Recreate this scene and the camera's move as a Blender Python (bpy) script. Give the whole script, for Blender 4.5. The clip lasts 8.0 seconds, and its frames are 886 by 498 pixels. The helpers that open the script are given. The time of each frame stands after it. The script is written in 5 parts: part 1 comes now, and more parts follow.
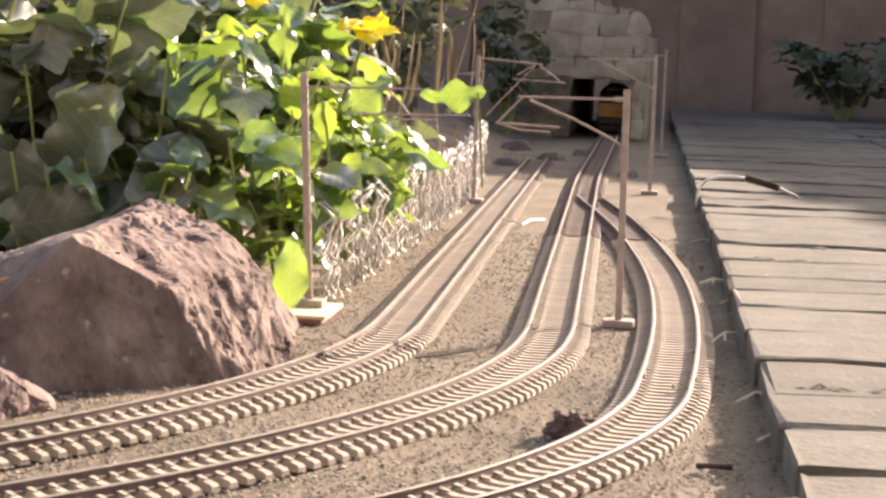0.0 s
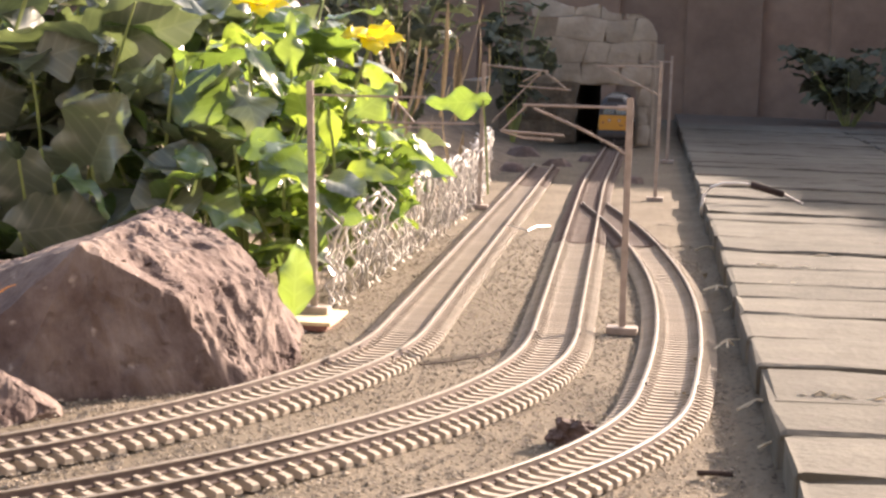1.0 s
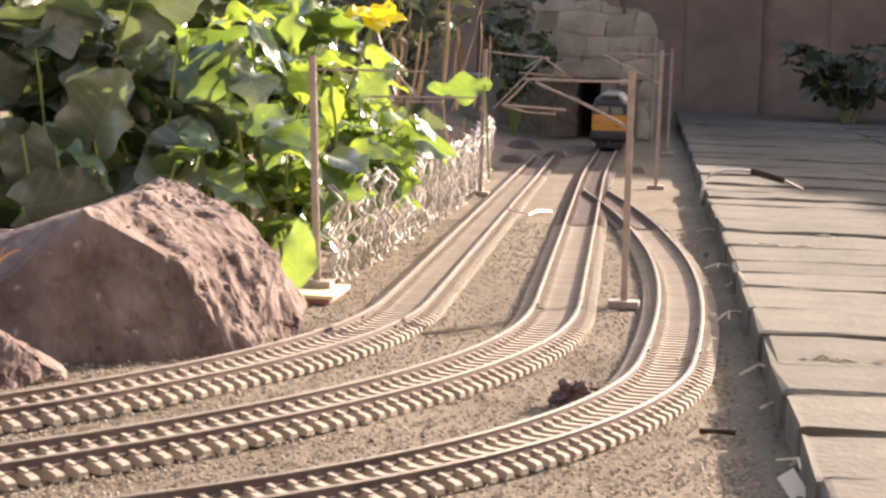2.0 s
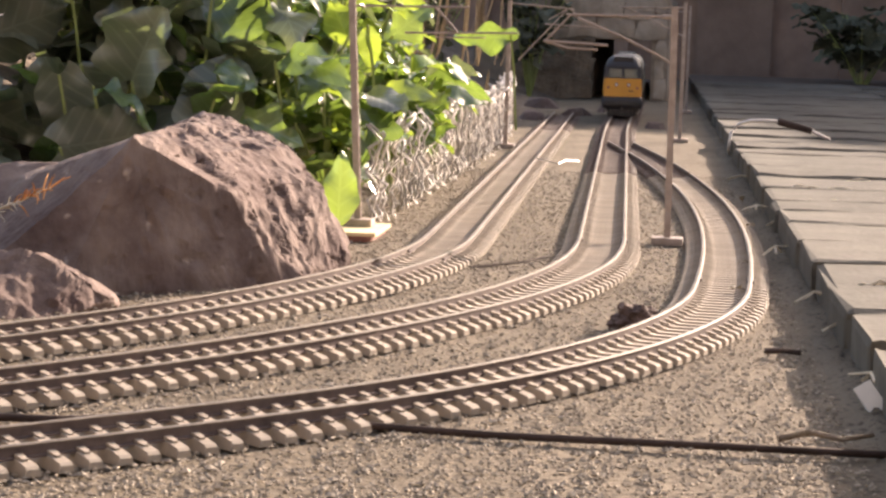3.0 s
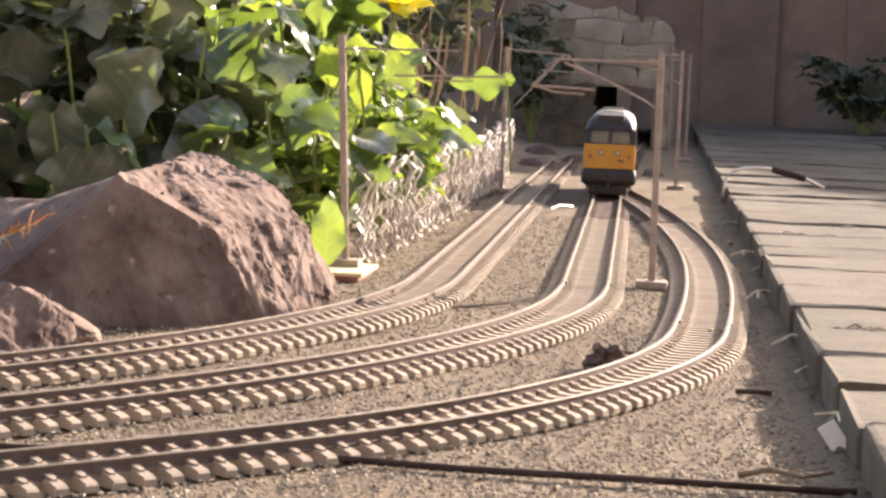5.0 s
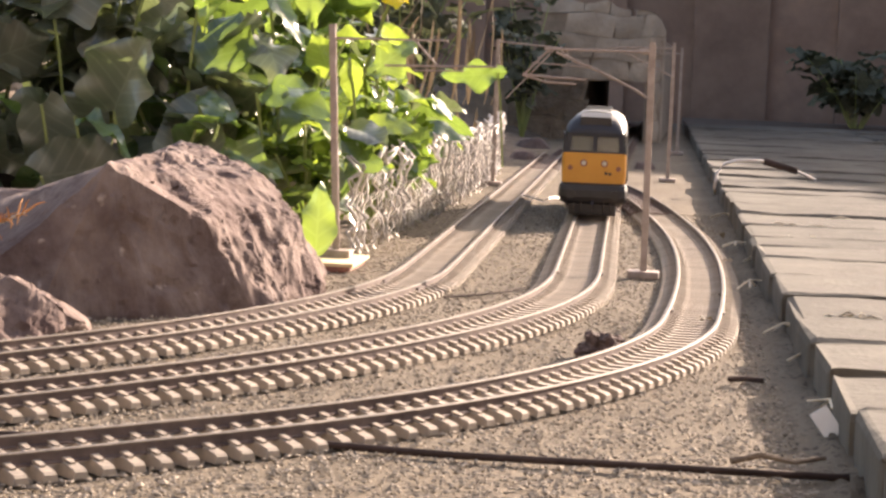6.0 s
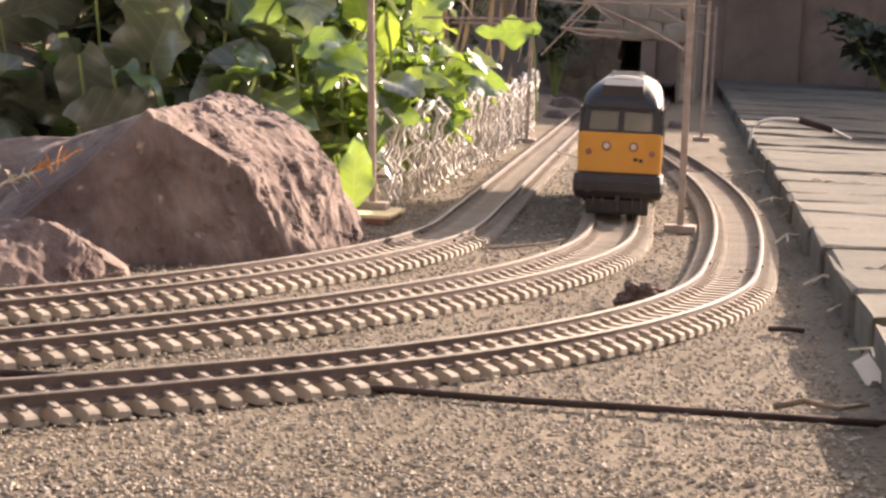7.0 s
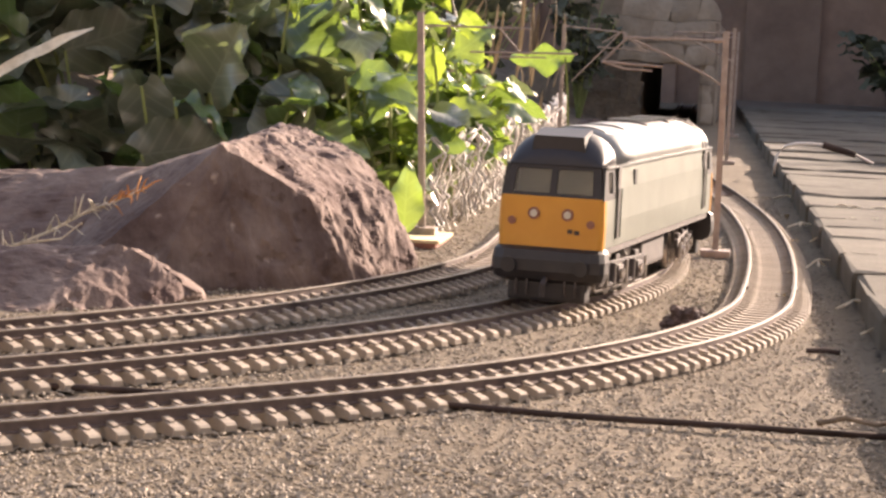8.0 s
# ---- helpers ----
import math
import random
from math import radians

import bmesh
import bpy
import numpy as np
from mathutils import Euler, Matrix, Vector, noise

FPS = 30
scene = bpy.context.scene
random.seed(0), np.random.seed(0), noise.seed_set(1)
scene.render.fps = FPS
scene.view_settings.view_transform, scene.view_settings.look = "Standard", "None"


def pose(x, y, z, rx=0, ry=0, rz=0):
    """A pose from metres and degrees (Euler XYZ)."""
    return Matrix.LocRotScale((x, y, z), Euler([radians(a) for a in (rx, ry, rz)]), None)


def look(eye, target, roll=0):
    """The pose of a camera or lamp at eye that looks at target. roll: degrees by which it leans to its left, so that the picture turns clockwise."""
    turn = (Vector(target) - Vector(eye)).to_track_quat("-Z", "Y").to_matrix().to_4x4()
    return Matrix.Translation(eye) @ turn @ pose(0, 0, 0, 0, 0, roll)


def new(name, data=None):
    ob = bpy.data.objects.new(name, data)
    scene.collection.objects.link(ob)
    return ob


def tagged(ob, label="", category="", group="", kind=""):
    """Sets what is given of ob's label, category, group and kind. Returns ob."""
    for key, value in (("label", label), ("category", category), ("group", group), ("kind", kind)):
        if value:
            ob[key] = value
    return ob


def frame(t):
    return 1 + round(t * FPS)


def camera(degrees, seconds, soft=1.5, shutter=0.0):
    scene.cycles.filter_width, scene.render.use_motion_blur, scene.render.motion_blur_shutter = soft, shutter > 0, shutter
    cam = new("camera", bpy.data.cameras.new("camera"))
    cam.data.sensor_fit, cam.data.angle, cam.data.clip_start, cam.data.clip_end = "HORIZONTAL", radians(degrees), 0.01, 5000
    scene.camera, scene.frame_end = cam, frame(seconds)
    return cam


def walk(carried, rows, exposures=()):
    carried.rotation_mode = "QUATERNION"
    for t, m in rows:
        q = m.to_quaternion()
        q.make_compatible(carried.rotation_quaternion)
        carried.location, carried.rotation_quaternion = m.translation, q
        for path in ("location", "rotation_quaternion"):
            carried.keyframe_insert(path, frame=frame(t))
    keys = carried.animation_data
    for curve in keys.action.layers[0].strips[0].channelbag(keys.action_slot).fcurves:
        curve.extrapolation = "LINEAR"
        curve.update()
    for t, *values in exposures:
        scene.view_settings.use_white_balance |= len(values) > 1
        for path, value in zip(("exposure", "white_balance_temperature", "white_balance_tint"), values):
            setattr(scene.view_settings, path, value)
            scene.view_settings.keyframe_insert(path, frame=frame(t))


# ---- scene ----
cam = camera(23.0, 8.0, soft=2.7)
PATH = [
    (0, (0.1217, -0.2146, 0.1140), (0.0089, 0.7741, 0.0155), 2.07),
    (0.5, (0.1221, -0.2165, 0.1142), (0.0054, 0.7717, 0.0155), 2.00),
    (1, (0.1234, -0.2194, 0.1156), (0.0071, 0.7691, 0.0191), 2.09),
    (1.2, (0.1234, -0.2227, 0.1166), (0.0103, 0.7659, 0.0178), 2.06),
    (2.3, (0.1231, -0.2235, 0.0981), (0.0050, 0.7651, 0.0047), 1.99),
    (2.5, (0.1199, -0.2220, 0.0957), (0.0036, 0.7662, -0.0040), 1.78),
    (3, (0.1073, -0.2201, 0.0877), (-0.0093, 0.7674, -0.0183), 1.78),
    (3.5, (0.1085, -0.2216, 0.0836), (-0.0112, 0.7671, -0.0066), 1.98),
    (4, (0.1109, -0.2261, 0.0843), (-0.0121, 0.7625, -0.0033), 2.24),
    (4.5, (0.1167, -0.2276, 0.0870), (-0.0064, 0.7611, 0.0024), 2.37),
    (6, (0.1170, -0.2244, 0.0838), (-0.0005, 0.7649, -0.0023), 2.30),
    (6.5, (0.1174, -0.2245, 0.0822), (-0.0056, 0.7635, -0.0111), 2.34),
    (7, (0.1140, -0.2242, 0.0794), (-0.0156, 0.7620, -0.0241), 2.60),
    (7.5, (0.1124, -0.2268, 0.0809), (-0.0185, 0.7595, -0.0200), 2.80),
    (8, (0.1061, -0.2692, 0.0864), (-0.0302, 0.7168, -0.0102), 2.71),
]
walk(cam, [(t, look(eye, target, roll)) for t, eye, target, roll in PATH], exposures=[(0, 2.23, 7260, 17), (1.2, 2.21, 7260, 17), (2.5, 2.15, 7260, 18), (3.0, 1.95, 7260, 18), (3.5, 2.09, 7260, 18), (6.0, 2.11, 7260, 18), (8, 2.03, 7380, 20)])

# ---- daylight: a low sun behind the far fence, slightly to the right ----
SUN_DIR = Vector((1.5, 2.25, 1.0)).normalized()
elev = math.asin(SUN_DIR.z)
azim = math.atan2(SUN_DIR.x, SUN_DIR.y)
world = bpy.data.worlds.new("world")
scene.world = world
world.use_nodes = True
wn = world.node_tree.nodes
sky = wn.new("ShaderNodeTexSky")
sky.sky_type = "NISHITA"
sky.sun_disc = False
sky.sun_elevation = elev
sky.sun_rotation = azim
sky.dust_density = 3.0
wn["Background"].inputs[1].default_value = 0.12
world.node_tree.links.new(sky.outputs[0], wn["Background"].inputs[0])
sun_data = bpy.data.lights.new("sun", "SUN")
sun_data.energy = 4.8
sun_data.angle = radians(0.6)
sun_data.color = (1.0, 0.89, 0.78)
sun = new("sun", sun_data)
sun.matrix_world = look(SUN_DIR * 10, (0, 0, 0))


# ---- materials ----
def material(name, dark, light, scale=40.0, rough=0.8, metal=0.0, bump=0.3, bump_scale=None, speck=None, speck_scale=300.0,
             speck_at=0.6, spec=0.5, vary=0.0, depth=0.001, coat=0.0):
    """Two-scale mottled surface: dark to light patches, fine grain, optional specks, relief."""
    m = bpy.data.materials.new(name)
    m.use_nodes = True
    n, l = m.node_tree.nodes, m.node_tree.links
    b = n["Principled BSDF"]
    co = n.new("ShaderNodeTexCoord")
    big = n.new("ShaderNodeTexNoise")
    big.inputs["Scale"].default_value = scale
    big.inputs["Detail"].default_value = 8
    big.inputs["Roughness"].default_value = 0.65
    l.new(co.outputs["Object"], big.inputs["Vector"])
    ramp = n.new("ShaderNodeValToRGB")
    ramp.color_ramp.elements[0].position, ramp.color_ramp.elements[1].position = 0.32, 0.68
    ramp.color_ramp.elements[0].color = (*dark, 1)
    ramp.color_ramp.elements[1].color = (*light, 1)
    l.new(big.outputs["Fac"], ramp.inputs["Fac"])
    col = ramp.outputs["Color"]
    fine = n.new("ShaderNodeTexNoise")
    fine.inputs["Scale"].default_value = bump_scale or scale * 9
    fine.inputs["Detail"].default_value = 5
    l.new(co.outputs["Object"], fine.inputs["Vector"])
    if speck:
        vo = n.new("ShaderNodeTexNoise")
        vo.inputs["Scale"].default_value = speck_scale
        vo.inputs["Detail"].default_value = 2
        l.new(co.outputs["Object"], vo.inputs["Vector"])
        r2 = n.new("ShaderNodeValToRGB")
        r2.color_ramp.elements[0].position, r2.color_ramp.elements[1].position = speck_at, speck_at + 0.08
        l.new(vo.outputs["Fac"], r2.inputs["Fac"])
        mix = n.new("ShaderNodeMixRGB")
        mix.inputs["Color2"].default_value = (*speck, 1)
        l.new(r2.outputs["Color"], mix.inputs["Fac"])
        l.new(col, mix.inputs["Color1"])
        col = mix.outputs["Color"]
    if vary:
        info = n.new("ShaderNodeObjectInfo")
        hsv = n.new("ShaderNodeHueSaturation")
        mr = n.new("ShaderNodeMapRange")
        mr.inputs["To Min"].default_value, mr.inputs["To Max"].default_value = 1 - vary, 1 + vary
        l.new(info.outputs["Random"], mr.inputs["Value"])
        l.new(mr.outputs["Result"], hsv.inputs["Value"])
        l.new(col, hsv.inputs["Color"])
        col = hsv.outputs["Color"]
    l.new(col, b.inputs["Base Color"])
    b.inputs["Roughness"].default_value = rough
    b.inputs["Metallic"].default_value = metal
    b.inputs["Specular IOR Level"].default_value = spec
    b.inputs["Coat Weight"].default_value = coat
    if bump:
        bp = n.new("ShaderNodeBump")
        bp.inputs["Strength"].default_value = bump
        bp.inputs["Distance"].default_value = depth
        l.new(fine.outputs["Fac"], bp.inputs["Height"])
        l.new(bp.outputs["Normal"], b.inputs["Normal"])
    return m


def leaf_material(name, dark, light, glow, rough=0.24, scale=60.0, gloss=0.8):
    """A leaf: glossy top, light let through, paler patches."""
    m = bpy.data.materials.new(name)
    m.use_nodes = True
    n, l = m.node_tree.nodes, m.node_tree.links
    b = n["Principled BSDF"]
    out = n["Material Output"]
    co = n.new("ShaderNodeTexCoord")
    noi = n.new("ShaderNodeTexNoise")
    noi.inputs["Scale"].default_value = scale
    noi.inputs["Detail"].default_value = 6
    l.new(co.outputs["Object"], noi.inputs["Vector"])
    ramp = n.new("ShaderNodeValToRGB")
    ramp.color_ramp.elements[0].position, ramp.color_ramp.elements[1].position = 0.35, 0.7
    ramp.color_ramp.elements[0].color, ramp.color_ramp.elements[1].color = (*dark, 1), (*light, 1)
    l.new(noi.outputs["Fac"], ramp.inputs["Fac"])
    sep = n.new("ShaderNodeSeparateXYZ")
    l.new(co.outputs["Object"], sep.inputs[0])

    def calc(op, u, v):
        q = n.new("ShaderNodeMath")
        q.operation = op
        for k, w in enumerate((u, v)):
            if isinstance(w, (int, float)):
                q.inputs[k].default_value = w
            elif w is not None:
                l.new(w, q.inputs[k])
        return q.outputs[0]

    across = calc("ABSOLUTE", sep.outputs["Y"], None)
    along = calc("SUBTRACT", sep.outputs["X"], calc("MULTIPLY", across, 0.75))
    rib = calc("POWER", calc("ABSOLUTE", calc("SINE", calc("MULTIPLY", along, 520.0), None), None), 14.0)
    mid = calc("LESS_THAN", across, 0.0005)
    vein = calc("MAXIMUM", rib, mid)
    pale = n.new("ShaderNodeMixRGB")
    pale.inputs["Color2"].default_value = (*[min(1.0, 1.8 * v + 0.03) for v in light], 1)
    l.new(calc("MULTIPLY", vein, 0.28), pale.inputs["Fac"])
    l.new(ramp.outputs["Color"], pale.inputs["Color1"])
    info = n.new("ShaderNodeObjectInfo")
    hsv = n.new("ShaderNodeHueSaturation")
    mr = n.new("ShaderNodeMapRange")
    mr.inputs["To Min"].default_value, mr.inputs["To Max"].default_value = 0.65, 1.3
    l.new(info.outputs["Random"], mr.inputs["Value"])
    l.new(mr.outputs["Result"], hsv.inputs["Value"])
    l.new(pale.outputs["Color"], hsv.inputs["Color"])
    l.new(hsv.outputs["Color"], b.inputs["Base Color"])
    b.inputs["Roughness"].default_value = rough
    b.inputs["Specular IOR Level"].default_value = gloss
    b.inputs["Coat Weight"].default_value = 0.5 * gloss
    b.inputs["Coat Roughness"].default_value = 0.18
    tr = n.new("ShaderNodeBsdfTranslucent")
    tr.inputs["Color"].default_value = (*glow, 1)
    add = n.new("ShaderNodeMixShader")
    add.inputs["Fac"].default_value = 0.40
    l.new(b.outputs[0], add.inputs[1])
    l.new(tr.outputs[0], add.inputs[2])
    l.new(add.outputs[0], out.inputs["Surface"])
    bp = n.new("ShaderNodeBump")
    bp.inputs["Strength"].default_value = 0.35
    bp.inputs["Distance"].default_value = 0.0006
    l.new(calc("SUBTRACT", calc("MULTIPLY", noi.outputs["Fac"], 0.5), calc("MULTIPLY", vein, 0.35)), bp.inputs["Height"])
    l.new(bp.outputs["Normal"], b.inputs["Normal"])
    return m


M_FELT = material("mineral_felt", (0.115, 0.092, 0.066), (0.185, 0.15, 0.11), scale=16, rough=0.95, bump=1.0, bump_scale=700, speck=(0.07, 0.055, 0.042), speck_scale=520, speck_at=0.56, depth=0.0008, spec=0.1)
M_GRIT = material("grit", (0.095, 0.075, 0.058), (0.32, 0.25, 0.195), scale=500, rough=0.9, bump=0, spec=0.2)
grit_nodes, grit_links = M_GRIT.node_tree.nodes, M_GRIT.node_tree.links
grit_geo = grit_nodes.new("ShaderNodeNewGeometry")
grit_ramp = grit_nodes.new("ShaderNodeValToRGB")
grit_ramp.color_ramp.elements[0].color, grit_ramp.color_ramp.elements[1].color = (0.15, 0.122, 0.094, 1), (0.35, 0.295, 0.23, 1)
grit_links.new(grit_geo.outputs["Random Per Island"], grit_ramp.inputs["Fac"])
grit_links.new(grit_ramp.outputs["Color"], grit_nodes["Principled BSDF"].inputs["Base Color"])
M_BRICK = material("grey_paver", (0.068, 0.061, 0.051), (0.138, 0.124, 0.103), scale=22, spec=0.1, rough=0.95, bump=0.6, bump_scale=260, speck=(0.12, 0.10, 0.09), speck_scale=130, speck_at=0.66, vary=0.12, depth=0.001)
M_SOIL = material("dark_soil", (0.06, 0.042, 0.032), (0.13, 0.095, 0.072), scale=60, rough=0.95, bump=1.0, bump_scale=250, depth=0.003)
M_SLEEPER = material("concrete_sleeper", (0.222, 0.184, 0.147), (0.335, 0.282, 0.229), scale=160, spec=0.2, rough=0.8, bump=0.3, vary=0.10, depth=0.0003)
M_SLEEPER_DARK = material("brown_sleeper", (0.07, 0.045, 0.035), (0.15, 0.10, 0.08), scale=160, rough=0.8, bump=0.3, vary=0.15, depth=0.0003)
M_RAIL = material("weathered_rail", (0.058, 0.042, 0.039), (0.135, 0.100, 0.088), scale=120, rough=0.7, metal=0.0, spec=0.15, bump=0.2, depth=0.0002)
M_RAIL_TOP = material("rail_head", (0.095, 0.075, 0.060), (0.175, 0.140, 0.110), scale=150, rough=0.5, metal=0.15, spec=0.2, bump=0.1, depth=0.0001)
M_ROCK = material("purple_brown_rock", (0.080, 0.052, 0.047), (0.222, 0.169, 0.146), scale=38, rough=0.95, bump=0.6, bump_scale=260, speck=(0.32, 0.255, 0.22), speck_scale=150, speck_at=0.68, depth=0.0014, spec=0.15)
M_STONE = material("pale_moulded_stone", (0.25, 0.198, 0.15), (0.40, 0.328, 0.255), scale=30, rough=0.9, bump=0.8, bump_scale=120, vary=0.10, depth=0.002)
M_MORTAR = material("stone_joint", (0.19, 0.147, 0.108), (0.30, 0.235, 0.178), scale=60, rough=0.95)
M_DARK_WOOD = material("dark_fence_wood", (0.12, 0.075, 0.055), (0.23, 0.15, 0.11), scale=9, rough=0.85, bump=0.5, vary=0.25, depth=0.002)
M_MAST = material("rusty_steel_paint", (0.22, 0.165, 0.135), (0.36, 0.285, 0.24), scale=200, rough=0.6, bump=0.2, depth=0.0002)
M_WIRE = material("bleached_wire", (0.30, 0.26, 0.23), (0.68, 0.63, 0.58), scale=160, rough=0.5, bump=0.3, vary=0.35, depth=0.0003)
M_YELLOW = material("yellow_enamel", (0.50, 0.212, 0.020), (0.58, 0.262, 0.030), scale=60, rough=0.4, bump=0.05, depth=0.0001, coat=0.2)
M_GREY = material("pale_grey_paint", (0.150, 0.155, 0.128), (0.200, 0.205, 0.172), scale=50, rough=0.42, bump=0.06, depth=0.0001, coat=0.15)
# roof grey, a step lighter than the bodyside grey
M_ROOF = material("lighter_roof_grey", (0.19, 0.187, 0.175), (0.27, 0.266, 0.25), scale=60, rough=0.38, bump=0.1, depth=0.0002)
M_BLACK = material("black_paint", (0.010, 0.0075, 0.0075), (0.024, 0.018, 0.018), scale=90, rough=0.5, bump=0.1, depth=0.0002)
M_UNDER = material("dirty_underframe", (0.026, 0.019, 0.018), (0.075, 0.055, 0.048), scale=150, rough=0.6, bump=0.3, depth=0.0003)
M_STEEL = material("wheel_steel", (0.30, 0.27, 0.25), (0.50, 0.46, 0.42), scale=120, rough=0.3, metal=0.9, bump=0.1, depth=0.0001)
M_GLASS = bpy.data.materials.new("cab_glass")
M_GLASS.use_nodes = True
glass_nodes, glass_links = M_GLASS.node_tree.nodes, M_GLASS.node_tree.links
clear, shine, glass_mix, glass_edge = (glass_nodes.new(k) for k in ("ShaderNodeBsdfTransparent", "ShaderNodeBsdfGlossy", "ShaderNodeMixShader", "ShaderNodeFresnel"))
clear.inputs["Color"].default_value = (0.80, 0.79, 0.70, 1)
shine.inputs["Roughness"].default_value = 0.08
glass_edge.inputs["IOR"].default_value = 1.5
glass_links.new(glass_edge.outputs[0], glass_mix.inputs["Fac"])
# pale diffuse layer stands in for the bright surroundings mirrored in the panes
reflect_tint, reflect_mix = (glass_nodes.new(k) for k in ("ShaderNodeBsdfDiffuse", "ShaderNodeMixShader"))
reflect_tint.inputs["Color"].default_value = (0.52, 0.48, 0.42, 1)
reflect_mix.inputs["Fac"].default_value = 0.10
glass_links.new(clear.outputs[0], reflect_mix.inputs[1])
glass_links.new(reflect_tint.outputs[0], reflect_mix.inputs[2])
glass_links.new(reflect_mix.outputs[0], glass_mix.inputs[1])
glass_links.new(shine.outputs[0], glass_mix.inputs[2])
glass_links.new(glass_mix.outputs[0], glass_nodes["Material Output"].inputs["Surface"])
M_LAMP = material("lamp_lens", (0.46, 0.41, 0.33), (0.56, 0.50, 0.41), scale=200, rough=0.2, bump=0)
M_CABLE = material("black_cable", (0.03, 0.021, 0.018), (0.07, 0.048, 0.042), scale=90, spec=0.1, rough=0.9, bump=0.3, depth=0.0004)
M_PALE_CABLE = material("pale_cable", (0.50, 0.45, 0.40), (0.66, 0.60, 0.54), scale=90, rough=0.5, bump=0.1, depth=0.0003)
M_STRAW = material("dry_straw", (0.42, 0.345, 0.235), (0.68, 0.585, 0.44), scale=140, rough=0.7, bump=0.2, vary=0.3, depth=0.0003)
M_ORANGE_STRAW = material("orange_dry_moss", (0.55, 0.18, 0.05), (0.75, 0.34, 0.10), scale=140, rough=0.8, bump=0.2, vary=0.3)
M_WOOD = material("yellowed_pine", (0.55, 0.42, 0.22), (0.74, 0.60, 0.36), scale=70, rough=0.7, bump=0.3, depth=0.0006)
M_REDWOOD = material("red_brown_block", (0.19, 0.075, 0.05), (0.30, 0.13, 0.085), scale=70, rough=0.8, bump=0.4, depth=0.001)
M_RUST = material("dark_rust", (0.06, 0.036, 0.030), (0.14, 0.085, 0.068), scale=130, rough=0.9, bump=1.0, bump_scale=500, depth=0.0015)
M_STEM = material("green_stem", (0.16, 0.20, 0.06), (0.28, 0.32, 0.10), scale=90, rough=0.5, bump=0.2, depth=0.0005)
M_WHITE = material("pale_plastic", (0.55, 0.52, 0.48), (0.68, 0.65, 0.60), scale=60, rough=0.6, bump=0.1, depth=0.0003)
M_LEAF = leaf_material("broad_leaf", (0.085, 0.135, 0.06), (0.14, 0.20, 0.09), (0.18, 0.27, 0.04))
# leaf copy with shade put into its colour: greyer, little light let through
M_LEAF_DULL = leaf_material("shade_tint_leaf", (0.115, 0.130, 0.095), (0.180, 0.195, 0.140), (0.11, 0.14, 0.05), rough=0.30)
M_IVY = leaf_material("matte_ivy", (0.10, 0.108, 0.078), (0.155, 0.162, 0.118), (0.05, 0.06, 0.03), rough=0.7, gloss=0.1)
# leaf copy with sunlight put into its colour: brighter and yellower
M_LEAF_BRIGHT = leaf_material("sun_tint_leaf", (0.15, 0.23, 0.05), (0.23, 0.32, 0.08), (0.32, 0.42, 0.05))
M_LITTER = material("leaf_litter", (0.10, 0.075, 0.055), (0.22, 0.17, 0.125), scale=50, rough=0.95, bump=1.0, bump_scale=220, depth=0.003, spec=0.2)
M_WALL = material("unseen_wall_grey", (0.10, 0.10, 0.105), (0.15, 0.15, 0.155), scale=6, rough=0.95, bump=0.3, depth=0.002, spec=0.2)
M_LEAF_SPRING = leaf_material("mid_green_leaf", (0.10, 0.165, 0.05), (0.165, 0.24, 0.08), (0.23, 0.32, 0.05))
M_PETAL = leaf_material("yellow_petal", (0.80, 0.60, 0.01), (0.88, 0.70, 0.02), (0.95, 0.80, 0.03), rough=0.5, gloss=0.2)
M_DRY_LEAF = leaf_material("dry_reed", (0.12, 0.09, 0.058), (0.21, 0.155, 0.10), (0.09, 0.07, 0.045), rough=0.6, gloss=0.2)


# ---- mesh helpers ----
def mesh_of(bm, mat, smooth=False):
    me = bpy.data.meshes.new("mesh")
    bm.normal_update()
    bm.to_mesh(me)
    bm.free()
    me.materials.append(mat)
    if smooth:
        for p in me.polygons:
            p.use_smooth = True
    return me


def part(name, bm, mat, parent=None, label="", at=None, smooth=False):
    me = bm if isinstance(bm, bpy.types.Mesh) else mesh_of(bm, mat, smooth)
    ob = new(name, me)
    if parent is not None:
        ob.parent = parent
    if at is not None:
        ob.matrix_basis = at
    return tagged(ob, label)


def thing(name, label, category, at=None, group="", kind=""):
    ob = new(name)
    ob.empty_display_size = 0.01
    if at is not None:
        ob.matrix_basis = at
    return tagged(ob, label, category, group, kind)


def add_box(bm, cx, cy, cz, sx, sy, sz, bevel=0.0, m=None):
    mat = Matrix.LocRotScale((cx, cy, cz), None, (sx, sy, sz))
    r = bmesh.ops.create_cube(bm, size=1.0, matrix=(m @ mat) if m else mat)
    if bevel:
        es = list({e for v in r["verts"] for e in v.link_edges})
        bmesh.ops.bevel(bm, geom=es, offset=bevel, segments=2, affect="EDGES", profile=0.7)
    return bm


def box(sx, sy, sz, bevel=0.0, cx=0, cy=0, cz=0):
    return add_box(bmesh.new(), cx, cy, cz, sx, sy, sz, bevel)


